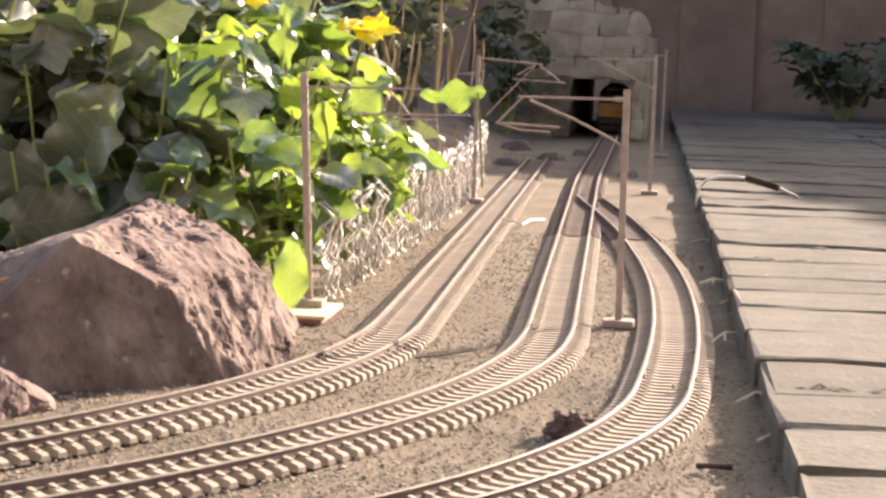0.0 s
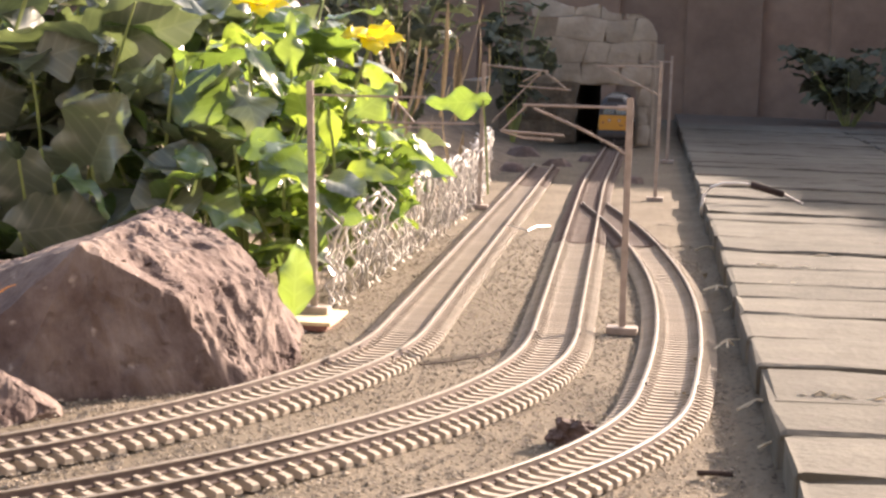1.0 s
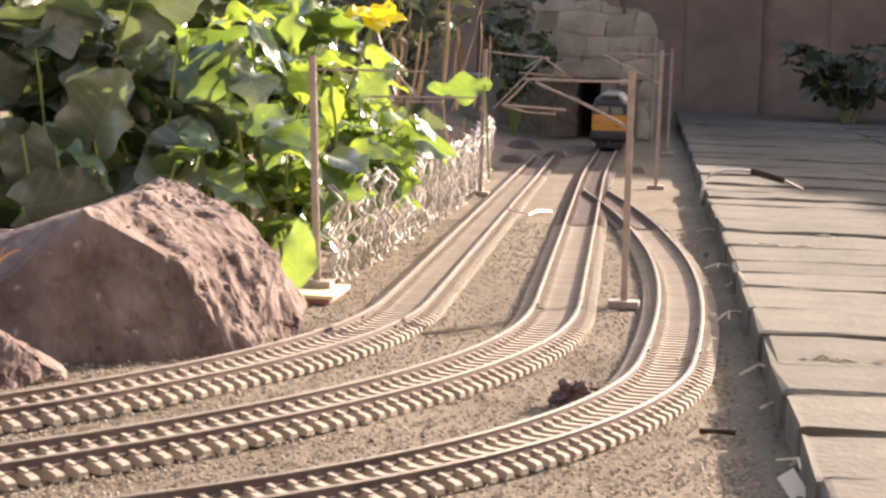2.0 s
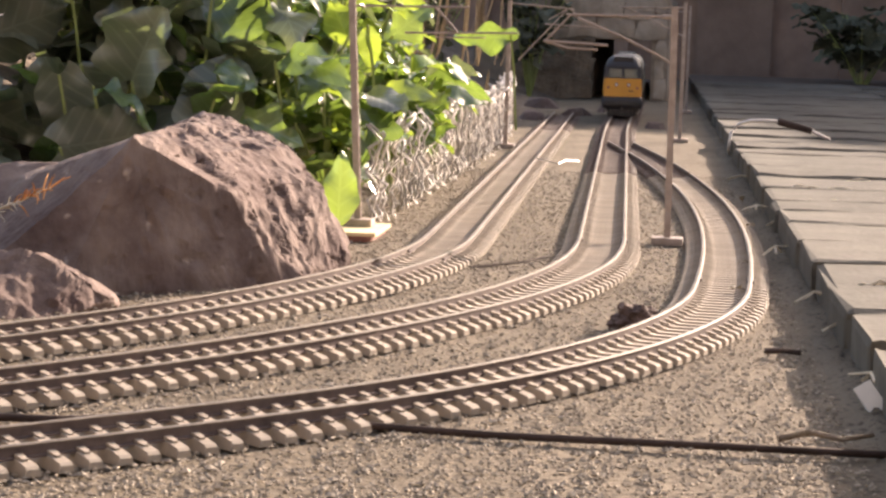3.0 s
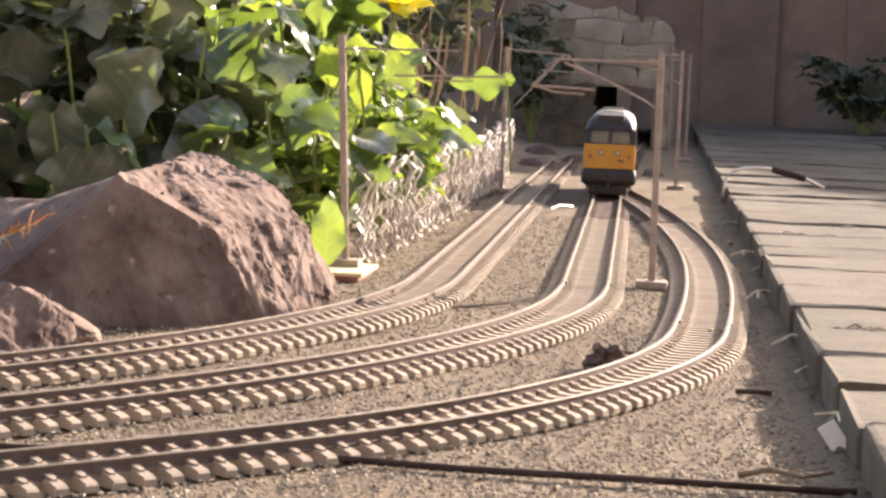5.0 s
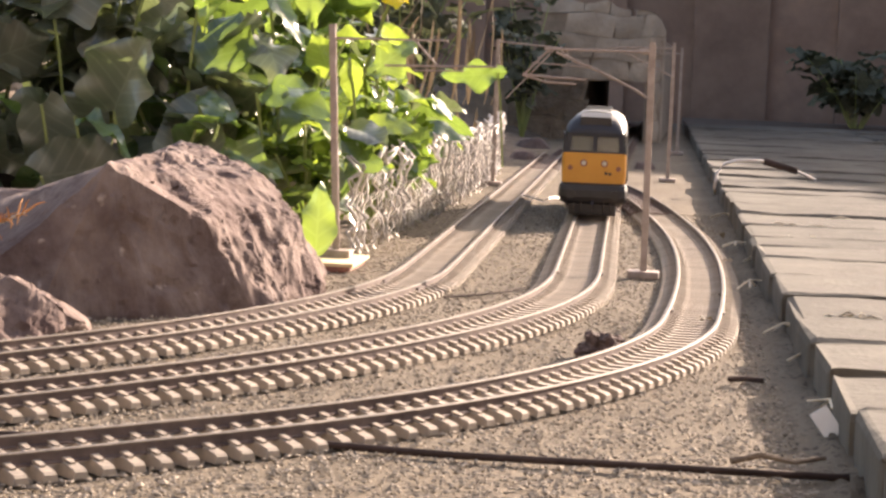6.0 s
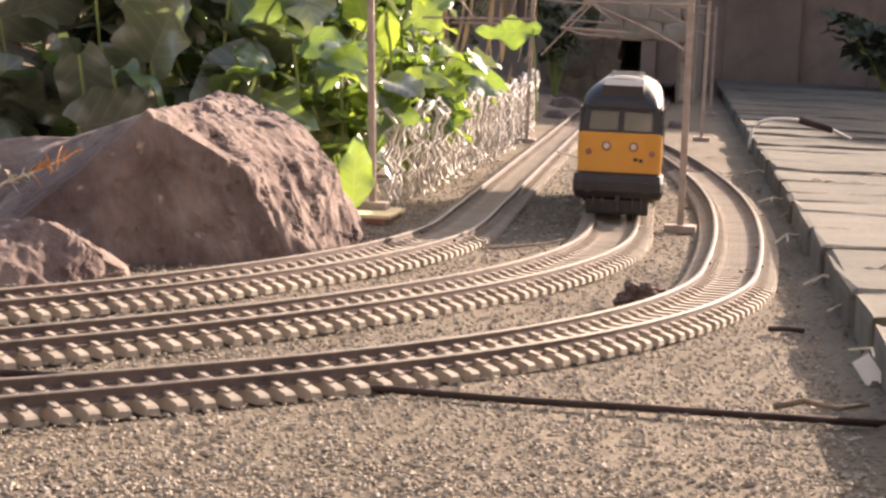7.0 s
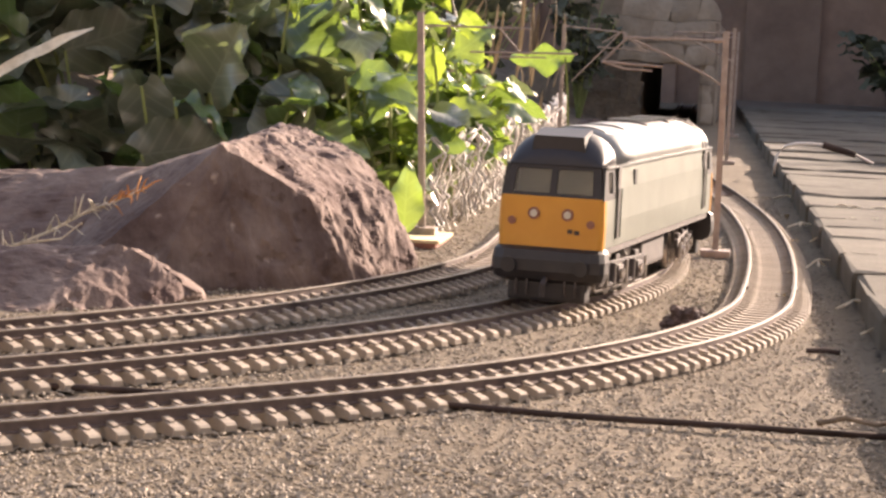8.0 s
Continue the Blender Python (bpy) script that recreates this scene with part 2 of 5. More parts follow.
def add_tube(bm, pts, radius, sides=6, taper=1.0):
    """A round tube along a polyline."""
    rings = []
    pts = [Vector(p) for p in pts]
    for i, p in enumerate(pts):
        d = (pts[min(i + 1, len(pts) - 1)] - pts[max(i - 1, 0)]).normalized()
        up = Vector((0, 0, 1)) if abs(d.z) < 0.9 else Vector((1, 0, 0))
        a = d.cross(up).normalized()
        b = a.cross(d)
        r = radius * (1 + (taper - 1) * i / (len(pts) - 1))
        rings.append([bm.verts.new(p + a * (r * math.cos(k * math.tau / sides)) + b * (r * math.sin(k * math.tau / sides))) for k in range(sides)])
    for r0, r1 in zip(rings, rings[1:]):
        for k in range(sides):
            bm.faces.new((r0[k], r0[(k + 1) % sides], r1[(k + 1) % sides], r1[k]))
    bm.faces.new(rings[0][::-1])
    bm.faces.new(rings[-1])
    return bm


def tube(pts, radius, sides=6, taper=1.0):
    return add_tube(bmesh.new(), pts, radius, sides, taper)


def add_cyl(bm, m, r, depth, seg=16, r2=None):
    bmesh.ops.create_cone(bm, cap_ends=True, segments=seg, radius1=r, radius2=r if r2 is None else r2, depth=depth, matrix=m)
    return bm


def loft(sections, closed=True, caps=True):
    """Skin between equal-length rings of points."""
    bm = bmesh.new()
    rings = [[bm.verts.new(p) for p in s] for s in sections]
    n = len(rings[0])
    for r0, r1 in zip(rings, rings[1:]):
        for k in range(n if closed else n - 1):
            bm.faces.new((r0[k], r0[(k + 1) % n], r1[(k + 1) % n], r1[k]))
    if caps and closed:
        bm.faces.new(rings[0][::-1])
        bm.faces.new(rings[-1])
    bmesh.ops.recalc_face_normals(bm, faces=bm.faces)
    return bm


# ---- ground ----
def ground_mesh():
    bm = bmesh.new()
    xs = [-6, -2, -0.6] + [-0.3 + 0.02 * i for i in range(31)] + [0.6, 2, 6]
    ys = [-6, -2, -0.5] + [-0.1 + 0.02 * i for i in range(91)] + [2.2, 3, 6]
    grid = [[bm.verts.new((x, y, 0.0009 * noise.noise((x * 14, y * 14, 0)) - 0.0006)) for x in xs] for y in ys]
    for a, b in zip(grid, grid[1:]):
        for k in range(len(xs) - 1):
            bm.faces.new((a[k], a[k + 1], b[k + 1], b[k]))
    return bm


tagged(part("ground", ground_mesh(), M_FELT, smooth=True), "flat grey-brown gritty mineral felt ground under the tracks", "ground", kind="structure")


def grit():
    """Loose mineral granules on the felt, too many to count."""
    rnd = random.Random(21)
    verts, faces = [], []
    for _ in range(48000):
        y = 0.10 + 0.95 * rnd.random() ** 2.2
        x = rnd.uniform(-0.12, 0.148 - 0.0253 * y)
        r = rnd.uniform(0.00025, 0.00060) * (1.6 if rnd.random() < 0.05 else 1)
        o = len(verts)
        sx, sy, sz = r * rnd.uniform(0.8, 1.7), r * rnd.uniform(0.8, 1.7), r * rnd.uniform(0.5, 0.9)
        a = rnd.uniform(0, math.tau)
        ca, sa = math.cos(a), math.sin(a)
        for dx, dy, dz in ((1, 0, 0), (0, 1, 0), (-1, 0, 0), (0, -1, 0), (0.2, 0.1, 1), (0, 0, -1)):
            verts.append((x + ca * dx * sx - sa * dy * sy, y + sa * dx * sx + ca * dy * sy, 0.0002 + dz * sz))
        faces += [(o, o + 1, o + 4), (o + 1, o + 2, o + 4), (o + 2, o + 3, o + 4), (o + 3, o, o + 4), (o + 1, o, o + 5), (o + 2, o + 1, o + 5), (o + 3, o + 2, o + 5), (o, o + 3, o + 5)]
    me = bpy.data.meshes.new("grit")
    me.from_pydata(verts, [], faces)
    me.materials.append(M_GRIT)
    tagged(new("loose_grit", me), "loose pale and dark mineral grit scattered on the ground", "grit", kind="stuff")


grit()


# ---- track geometry: straights and arcs, from the far end towards the camera ----
def centre_line(x, y, heading, segments, step=0.0025):
    pts = [(x, y, heading)]
    for length, k in segments:
        n = max(1, round(length / step))
        d = length / n
        for _ in range(n):
            heading += k * d / 2
            x, y = x + math.cos(heading) * d, y + math.sin(heading) * d
            heading += k * d / 2
            pts.append((x, y, heading))
    return pts, step


DOWN = -math.pi / 2
LINE_A = centre_line(-0.0194, 1.75, DOWN + 0.0282, [(1.131, 0.0), (0.03, -0.56), (0.13, -2.1), (0.60, -1.77)])
LINE_B = centre_line(0.0105, 3.05, DOWN + 0.018, [(1.45, 0.0), (0.20, 0.089), (0.782, 0.0), (0.06, -1.2), (0.175, -1.95), (0.60, -1.56)])
LINE_C = centre_line(0.0430, 1.40, DOWN + 0.036, [(0.16, 0.80), (0.29, -0.22), (0.044, 0.0), (0.44, -0.317), (0.27, -2.5), (0.60, -0.6)])
SLEEPER_TOP, RAIL_TOP, GAUGE, PITCH = 0.0027, 0.0053, 0.0171, 0.0066


def at_length(line, s):
    pts, step = line
    i = min(max(s / step, 0), len(pts) - 1.001)
    a, b, f = pts[int(i)], pts[int(i) + 1], i - int(i)
    return tuple(u + (v - u) * f for u, v in zip(a, b))


def rail_mesh(line, side, s0, s1, head):
    """Foot and web of a rail, or its polished head."""
    w, z0, z1 = (0.00075, RAIL_TOP - 0.0005, RAIL_TOP) if head else (0.0005, SLEEPER_TOP - 0.0002, RAIL_TOP - 0.0005)
    rings = []
    n = int((s1 - s0) / 0.005)
    for i in range(n + 1):
        x, y, h = at_length(line, s0 + (s1 - s0) * i / n)
        nx, ny = -math.sin(h), math.cos(h)
        if head:
            prof = [(-w, z0), (-w, z1 - 0.0002), (-w * 0.6, z1), (w * 0.6, z1), (w, z1 - 0.0002), (w, z0)]
        else:
            prof = [(-0.0013, z0), (-0.0013, z0 + 0.0004), (-w, z0 + 0.0006), (-w, z1), (w, z1), (w, z0 + 0.0006), (0.0013, z0 + 0.0004), (0.0013, z0)]
        rings.append([(x + nx * (side * GAUGE / 2 + o), y + ny * (side * GAUGE / 2 + o), z) for o, z in prof])
    return loft(rings)


def sleeper_mesh(mat, length=0.0300):
    """Concrete sleeper: raised shoulders under the rails, dipped waist, and chairs."""
    bm = bmesh.new()
    half, w = length / 2, 0.00170
    prof = [(-half, 0.52), (-half + 0.0007, 0.72), (-0.0120, 0.90), (-0.0098, 1.0), (-0.0060, 1.0), (-0.0035, 0.84), (0.0035, 0.84), (0.0060, 1.0), (0.0098, 1.0), (0.0120, 0.90), (half - 0.0007, 0.72), (half, 0.52)]
    rings = []
    for y, top in prof:
        zt = SLEEPER_TOP * top
        rings.append([bm.verts.new((-w * 1.08, y, 0)), bm.verts.new((-w * 0.8, y, zt)), bm.verts.new((w * 0.8, y, zt)), bm.verts.new((w * 1.08, y, 0))])
    for a, b in zip(rings, rings[1:]):
        for k in range(3):
            bm.faces.new((a[k], a[k + 1], b[k + 1], b[k]))
    bm.faces.new(rings[0][::-1])
    bm.faces.new(rings[-1])
    for s in (-1, 1):
        for o in (-0.0022, 0.0022):
            # chair: a wedge that falls away from the rail
            y0, y1 = s * GAUGE / 2 + o * 0.25, s * GAUGE / 2 + o * 1.55
            lo, hi = SLEEPER_TOP - 0.0003, SLEEPER_TOP + 0.0008
            v = [bm.verts.new(p) for p in ((-0.0009, y0, lo), (0.0009, y0, lo), (0.0009, y0, hi), (-0.0009, y0, hi), (-0.0006, y1, lo), (0.0006, y1, lo), (0.0006, y1, lo + 0.0005), (-0.0006, y1, lo + 0.0005))]
            for q in ((0, 1, 2, 3), (4, 5, 6, 7), (0, 1, 5, 4), (1, 2, 6, 5), (2, 3, 7, 6), (3, 0, 4, 7)):
                bm.faces.new([v[k] for k in q])
    bmesh.ops.recalc_face_normals(bm, faces=bm.faces)
    return mesh_of(bm, mat)


SLEEPER = sleeper_mesh(M_SLEEPER)
SLEEPER_BROWN = sleeper_mesh(M_SLEEPER_DARK)


def lay_track(line, s0, s1, sleeper, label):
    t = thing("railway_track", label, "railway track", group="garden railway tracks")
    for side in (1, -1):
        r = part("rail", rail_mesh(line, side, s0, s1, False), M_RAIL, t, "dusty rusty steel rail")
        part("rail_head", rail_mesh(line, side, s0, s1, True), M_RAIL_TOP, r, "worn bright running surface")
    n = int((s1 - s0) / PITCH)
    for i in range(n):
        x, y, h = at_length(line, s0 + (i + 0.5) * PITCH)
        j = random.uniform(-1, 1)
        part("sleeper", sleeper, None, t, at=pose(x, y, 0.0001, 0, 0, math.degrees(h) + 1.2 * j))
    return t


lay_track(LINE_A, 0.27, 1.88, SLEEPER, "curved model railway track with dusty pale concrete sleepers beside the rocks")
lay_track(LINE_B, 2.04, 3.25, SLEEPER, "curved model railway track on pale concrete sleepers, carrying the locomotive")
lay_track(LINE_C, 0.40, 1.78, SLEEPER, "curved model railway track with pale concrete sleepers beside the brick edge")
lay_track(LINE_A, 0.0, 0.268, SLEEPER_BROWN, "shaded model railway track with dark brown sleepers")
lay_track(LINE_B, 0.02, 2.036, SLEEPER_BROWN, "straight model railway track with dark brown sleepers leading from the tunnel")
lay_track(LINE_C, 0.10, 0.396, SLEEPER_BROWN, "diverging leg of the points on dark brown sleepers")


# ---- brick-on-edge paving beside the track ----
def brick_mesh(length, width, height, seed):
    """A worn brick: chipped arrises and a slightly dished top."""
    rnd = random.Random(seed)
    bm = box(length, width, height, 0.0024)
    bmesh.ops.subdivide_edges(bm, edges=[e for e in bm.edges if e.calc_length() > 0.1], cuts=9, use_grid_fill=True)
    for v in bm.verts:
        edge = 1.0 if abs(v.co.y) > width / 2 - 0.005 else 0.4
        v.co += Vector((rnd.uniform(-1, 1) * 0.3, rnd.uniform(-1, 1), rnd.uniform(-0.9, 0.4))) * 0.0010 * edge
    return mesh_of(bm, M_BRICK)


def paving():
    top = thing("pavement", "weathered grey bricks laid on edge with open soil joints", "pavement", kind="structure")
    part("soil_bed", box(3.0, 3.4, 0.009, 0, 1.6595, 1.55, 0.0050), M_SOIL, top, "dark soil showing in the open joints", at=pose(0, 0, 0, 0, 0, 1.45))
    # joints between the courses, from the near end
    rows = [0.068, 0.131, 0.194, 0.256, 0.318, 0.3757, 0.435, 0.505, 0.574, 0.644, 0.709, 0.765, 0.837, 0.919, 0.991, 1.06, 1.12, 1.18]
    while rows[-1] < 2.75:
        rows.append(rows[-1] + 0.0665)
    for i, (y, y1) in enumerate(zip(rows, rows[1:])):
        edge = 0.1565 - 0.0253 * y
        gap = 0.0042 if i % 3 else 0.0062
        kinds = [brick_mesh(0.213, y1 - y - gap, 0.05, 9 * i + k) for k in range(2)]
        for j in range(4 if y < 1.6 else 5):
            x = edge + 0.1065 + j * 0.2165 + random.uniform(-0.0009, 0.0009)
            lift = random.uniform(-0.0008, 0.0008)
            part("brick", kinds[(i + j) % 2], None, top, at=pose(x, (y + y1) / 2 - 0.02 * j * 0.25, 0.0118 - 0.025 + lift, random.uniform(-0.7, 0.7), random.uniform(-0.3, 0.3), random.uniform(-0.35, 0.35) + 1.2))
    return top


def dirt_strip():
    """Loose soil in the gap between the felt and the bricks."""
    bm = bmesh.new()
    ys = [0.1 + 0.005 * i for i in range(440)]
    rings = []
    for y in ys:
        e = 0.160 - 0.0253 * y
        row = []
        for k in range(7):
            f = k / 6
            x = e - 0.0105 + 0.0145 * f + 0.0030 * noise.noise((f * 3, y * 90, 3)) * (k < 4)
            z = -0.0008 + 0.0030 * math.sin(f * math.pi * 0.8) * (0.55 + 0.9 * noise.fractal((x * 260, y * 170, 1), 1, 2, 3))
            row.append(bm.verts.new((x, y, z)))
        rings.append(row)
    for a, b in zip(rings, rings[1:]):
        for k in range(6):
            bm.faces.new((a[k], a[k + 1], b[k + 1], b[k]))
    ob = part("soil_strip", bm, M_FELT, smooth=True)
    tagged(ob, "loose dark soil and debris along the foot of the bricks", "soil", kind="stuff")


dirt_strip()


# ---- rocks ----
def rock(name, hulls, label, rough, seed, cuts=5):
    """Craggy lump: one or two overlapping angular masses, worn and pitted."""
    whole = bmesh.new()
    for corners in hulls:
        bm = bmesh.new()
        for p in corners:
            bm.verts.new(p)
        bmesh.ops.convex_hull(bm, input=bm.verts)
        bmesh.ops.delete(bm, geom=[v for v in bm.verts if not v.link_faces], context="VERTS")
        bmesh.ops.triangulate(bm, faces=bm.faces)
        for k in range(cuts):
            bmesh.ops.subdivide_edges(bm, edges=[e for e in bm.edges if e.calc_length() > 0.0022], cuts=1, use_grid_fill=True)
            bmesh.ops.triangulate(bm, faces=bm.faces)
            if k == 2:
                bmesh.ops.smooth_vert(bm, verts=bm.verts, factor=0.06, use_axis_x=True, use_axis_y=True, use_axis_z=True)
        bm.normal_update()
        shift = {}
        for v in bm.verts:
            p = v.co + Vector((seed, 0, 0))
            big = noise.fractal(p * 26, 1.0, 2.0, 4)
            q = Vector((p.x, p.y, p.z * 0.6 + p.x * 0.5))
            crag = 1 - abs(noise.fractal(q * 48 + Vector((0, 0, 5)), 0.9, 2.1, 4))
            pit = min(0.0, noise.fractal(p * 120, 0.8, 2.2, 4) + 0.15)
            # the weathered upper side is far rougher than the cleft face
            worn = 0.55 + 0.95 * min(1.0, max(0.0, 2.2 * (0.75 * v.normal.x + 0.65 * v.normal.z) - 0.7))
            shift[v] = v.normal * (rough * worn * (0.45 * big + 0.75 * (crag - 0.75) + 0.60 * pit) + 0.9 * rough * noise.noise(p * 17))
        for v, d in shift.items():
            v.co += d
        me = bpy.data.meshes.new("mass")
        bm.to_mesh(me)
        bm.free()
        whole.from_mesh(me)
        bpy.data.meshes.remove(me)
    return tagged(part(name, whole, M_ROCK), label, "rock", group="edging rocks")


rock("rock", [[(-0.125, 0.415, -0.006), (-0.086, 0.414, -0.006), (-0.056, 0.436, -0.006), (-0.0245, 0.470, -0.006), (-0.0140, 0.510, -0.006), (-0.0150, 0.550, -0.006),
               (-0.030, 0.63, -0.006), (-0.125, 0.65, -0.006),
               (-0.0668, 0.432, 0.0475), (-0.0607, 0.440, 0.0393), (-0.0520, 0.448, 0.0350), (-0.0418, 0.456, 0.0296), (-0.0361, 0.464, 0.0187), (-0.0316, 0.472, 0.0107), (-0.0228, 0.478, 0.0010),
               (-0.0860, 0.535, 0.0445), (-0.0720, 0.550, 0.0510), (-0.0640, 0.545, 0.0500), (-0.0520, 0.535, 0.0458), (-0.0345, 0.525, 0.0395), (-0.0245, 0.520, 0.0296), (-0.0185, 0.520, 0.0172), (-0.0130, 0.520, 0.0060),
               (-0.104, 0.540, 0.0345), (-0.120, 0.480, 0.0290)],
              [(-0.32, 0.43, -0.006), (-0.10, 0.418, -0.006), (-0.09, 0.62, -0.006), (-0.32, 0.66, -0.006), (-0.092, 0.500, 0.0350), (-0.112, 0.505, 0.0308), (-0.135, 0.510, 0.0262), (-0.162, 0.520, 0.0220), (-0.30, 0.54, 0.0190), (-0.30, 0.48, 0.017)]],
     "large rough purple-brown rock with one sunlit craggy face", 0.0030, 0.0, cuts=6)
rock("rock", [[(-0.24, 0.345, -0.005), (-0.105, 0.335, -0.005), (-0.080, 0.362, -0.005), (-0.0620, 0.408, -0.005), (-0.085, 0.46, -0.005), (-0.24, 0.47, -0.005),
               (-0.135, 0.392, 0.0080), (-0.1134, 0.388, 0.0122), (-0.1010, 0.388, 0.0155), (-0.0885, 0.387, 0.0168), (-0.0800, 0.388, 0.0145), (-0.0700, 0.392, 0.0085), (-0.0620, 0.398, 0.0030), (-0.22, 0.39, 0.004)]],
     "small low purple-brown rock beside the track", 0.0030, 7.0, cuts=6)


# ---- overhead line masts ----
def mast(x, y, lean, height, booms, label, base_z=0.0):
    t = thing("catenary_mast", label, "catenary mast", at=pose(x, y, base_z), group="overhead line masts")
    part("base_plate", box(0.0125, 0.010, 0.003, 0.0005, 0, 0, 0.0015), M_MAST, t)
    m = pose(0, 0, 0.003, 0, lean, 0)
    section = [(-0.0013, -0.0015), (0.0013, -0.0015), (0.0013, -0.0010), (0.0003, -0.0010), (0.0003, 0.0010), (0.0013, 0.0010),
               (0.0013, 0.0015), (-0.0013, 0.0015), (-0.0013, 0.0010), (-0.0003, 0.0010), (-0.0003, -0.0010), (-0.0013, -0.0010)]
    bm = loft([[tuple(m @ Vector((u, v, z))) for u, v in section] for z in (0, height - 0.003)])
    part("post", bm, M_MAST, t, "brown painted girder post")
    for name, pts, r in booms:
        part(name, tube([(a - x, b - y, c - base_z) for a, b, c in pts], r, 6), M_MAST, t)
    return t


mast(0.0945, 0.65, -0.4, 0.0945, [
    ("boom", [(0.0940, 0.649, 0.0905), (0.0510, 0.649, 0.0902)], 0.0006),
    ("stay", [(0.0556, 0.649, 0.0890), (0.074, 0.649, 0.0818), (0.0885, 0.649, 0.0750), (0.0940, 0.649, 0.0715)], 0.0006),
    ("insulator", [(0.0890, 0.649, 0.0905), (0.0925, 0.649, 0.0905)], 0.0012),
    ("steady_arm", [(0.0424, 0.649, 0.0795), (0.0680, 0.649, 0.0785)], 0.0006),
    ("dropper", [(0.0530, 0.649, 0.0902), (0.0430, 0.649, 0.0795)], 0.0005),
    ("contact_arm", [(0.0424, 0.649, 0.0795), (0.0520, 0.649, 0.0770), (0.0640, 0.649, 0.0766)], 0.0005)],
    "slender brown catenary mast with a bracket arm, standing between two tracks")
mast(-0.0290, 0.640, -3.0, 0.0935, [
    ("boom", [(-0.0345, 0.640, 0.0910), (0.0130, 0.640, 0.0918)], 0.0005),
    ("stay", [(0.0000, 0.640, 0.0912), (0.0060, 0.640, 0.0850), (0.0090, 0.640, 0.0815)], 0.0005),
    ("steady_arm", [(-0.012, 0.640, 0.0810), (0.0330, 0.640, 0.0822)], 0.0005),
    ("contact_arm", [(0.0000, 0.640, 0.0795), (0.0200, 0.640, 0.0800)], 0.0004)],
    "slender brown catenary mast on a pine block in front of leaves", base_z=0.0033)
mast(-0.0270, 1.26, 0.0, 0.1000, [
    ("boom", [(-0.0265, 1.259, 0.0985), (0.0170, 1.259, 0.0955)], 0.0007),
    ("stay", [(0.0140, 1.259, 0.0955), (0.0290, 1.259, 0.0845)], 0.0006),
    ("steady_arm", [(-0.0030, 1.259, 0.0850), (0.0330, 1.259, 0.0835)], 0.0006),
    ("dropper", [(0.0120, 1.259, 0.0950), (-0.0200, 1.259, 0.0600)], 0.0006),
    ("contact_arm", [(0.0, 1.259, 0.088), (0.0120, 1.259, 0.0955)], 0.0005)],
    "brown catenary mast with a bracket arm beside the wire fence")
mast(0.0895, 1.41, 0.2, 0.1040, [
    ("boom", [(0.0890, 1.409, 0.1000), (0.0420, 1.409, 0.0990)], 0.0007),
    ("stay", [(0.0480, 1.409, 0.0980), (0.0890, 1.409, 0.0790)], 0.0007)],
    "tall brown catenary mast at the shaded end of the tracks")
mast(0.0885, 1.95, 0.2, 0.1060, [
    ("boom", [(0.0880, 1.949, 0.1000), (0.0350, 1.949, 0.0990)], 0.0007)],
    "distant brown catenary mast near the tunnel")


# ---- locomotive: forward is +x, z = 0 on the rail head ----
def arc_profile(half, z_side, z_top, n=14, power=2.3):
    pts = []
    for i in range(n + 1):
        a = math.pi * i / n
        c, s = math.cos(a), math.sin(a)
        pts.append((half * math.copysign(abs(c) ** (2 / power), c), z_side + (z_top - z_side) * abs(s) ** (2 / power)))
    return pts


BX = 0.0565
L2, HW, FLOOR, WAIST, GUTTER, TOP = 0.0985, 0.0165, 0.0180, 0.0330, 0.0432, 0.0542


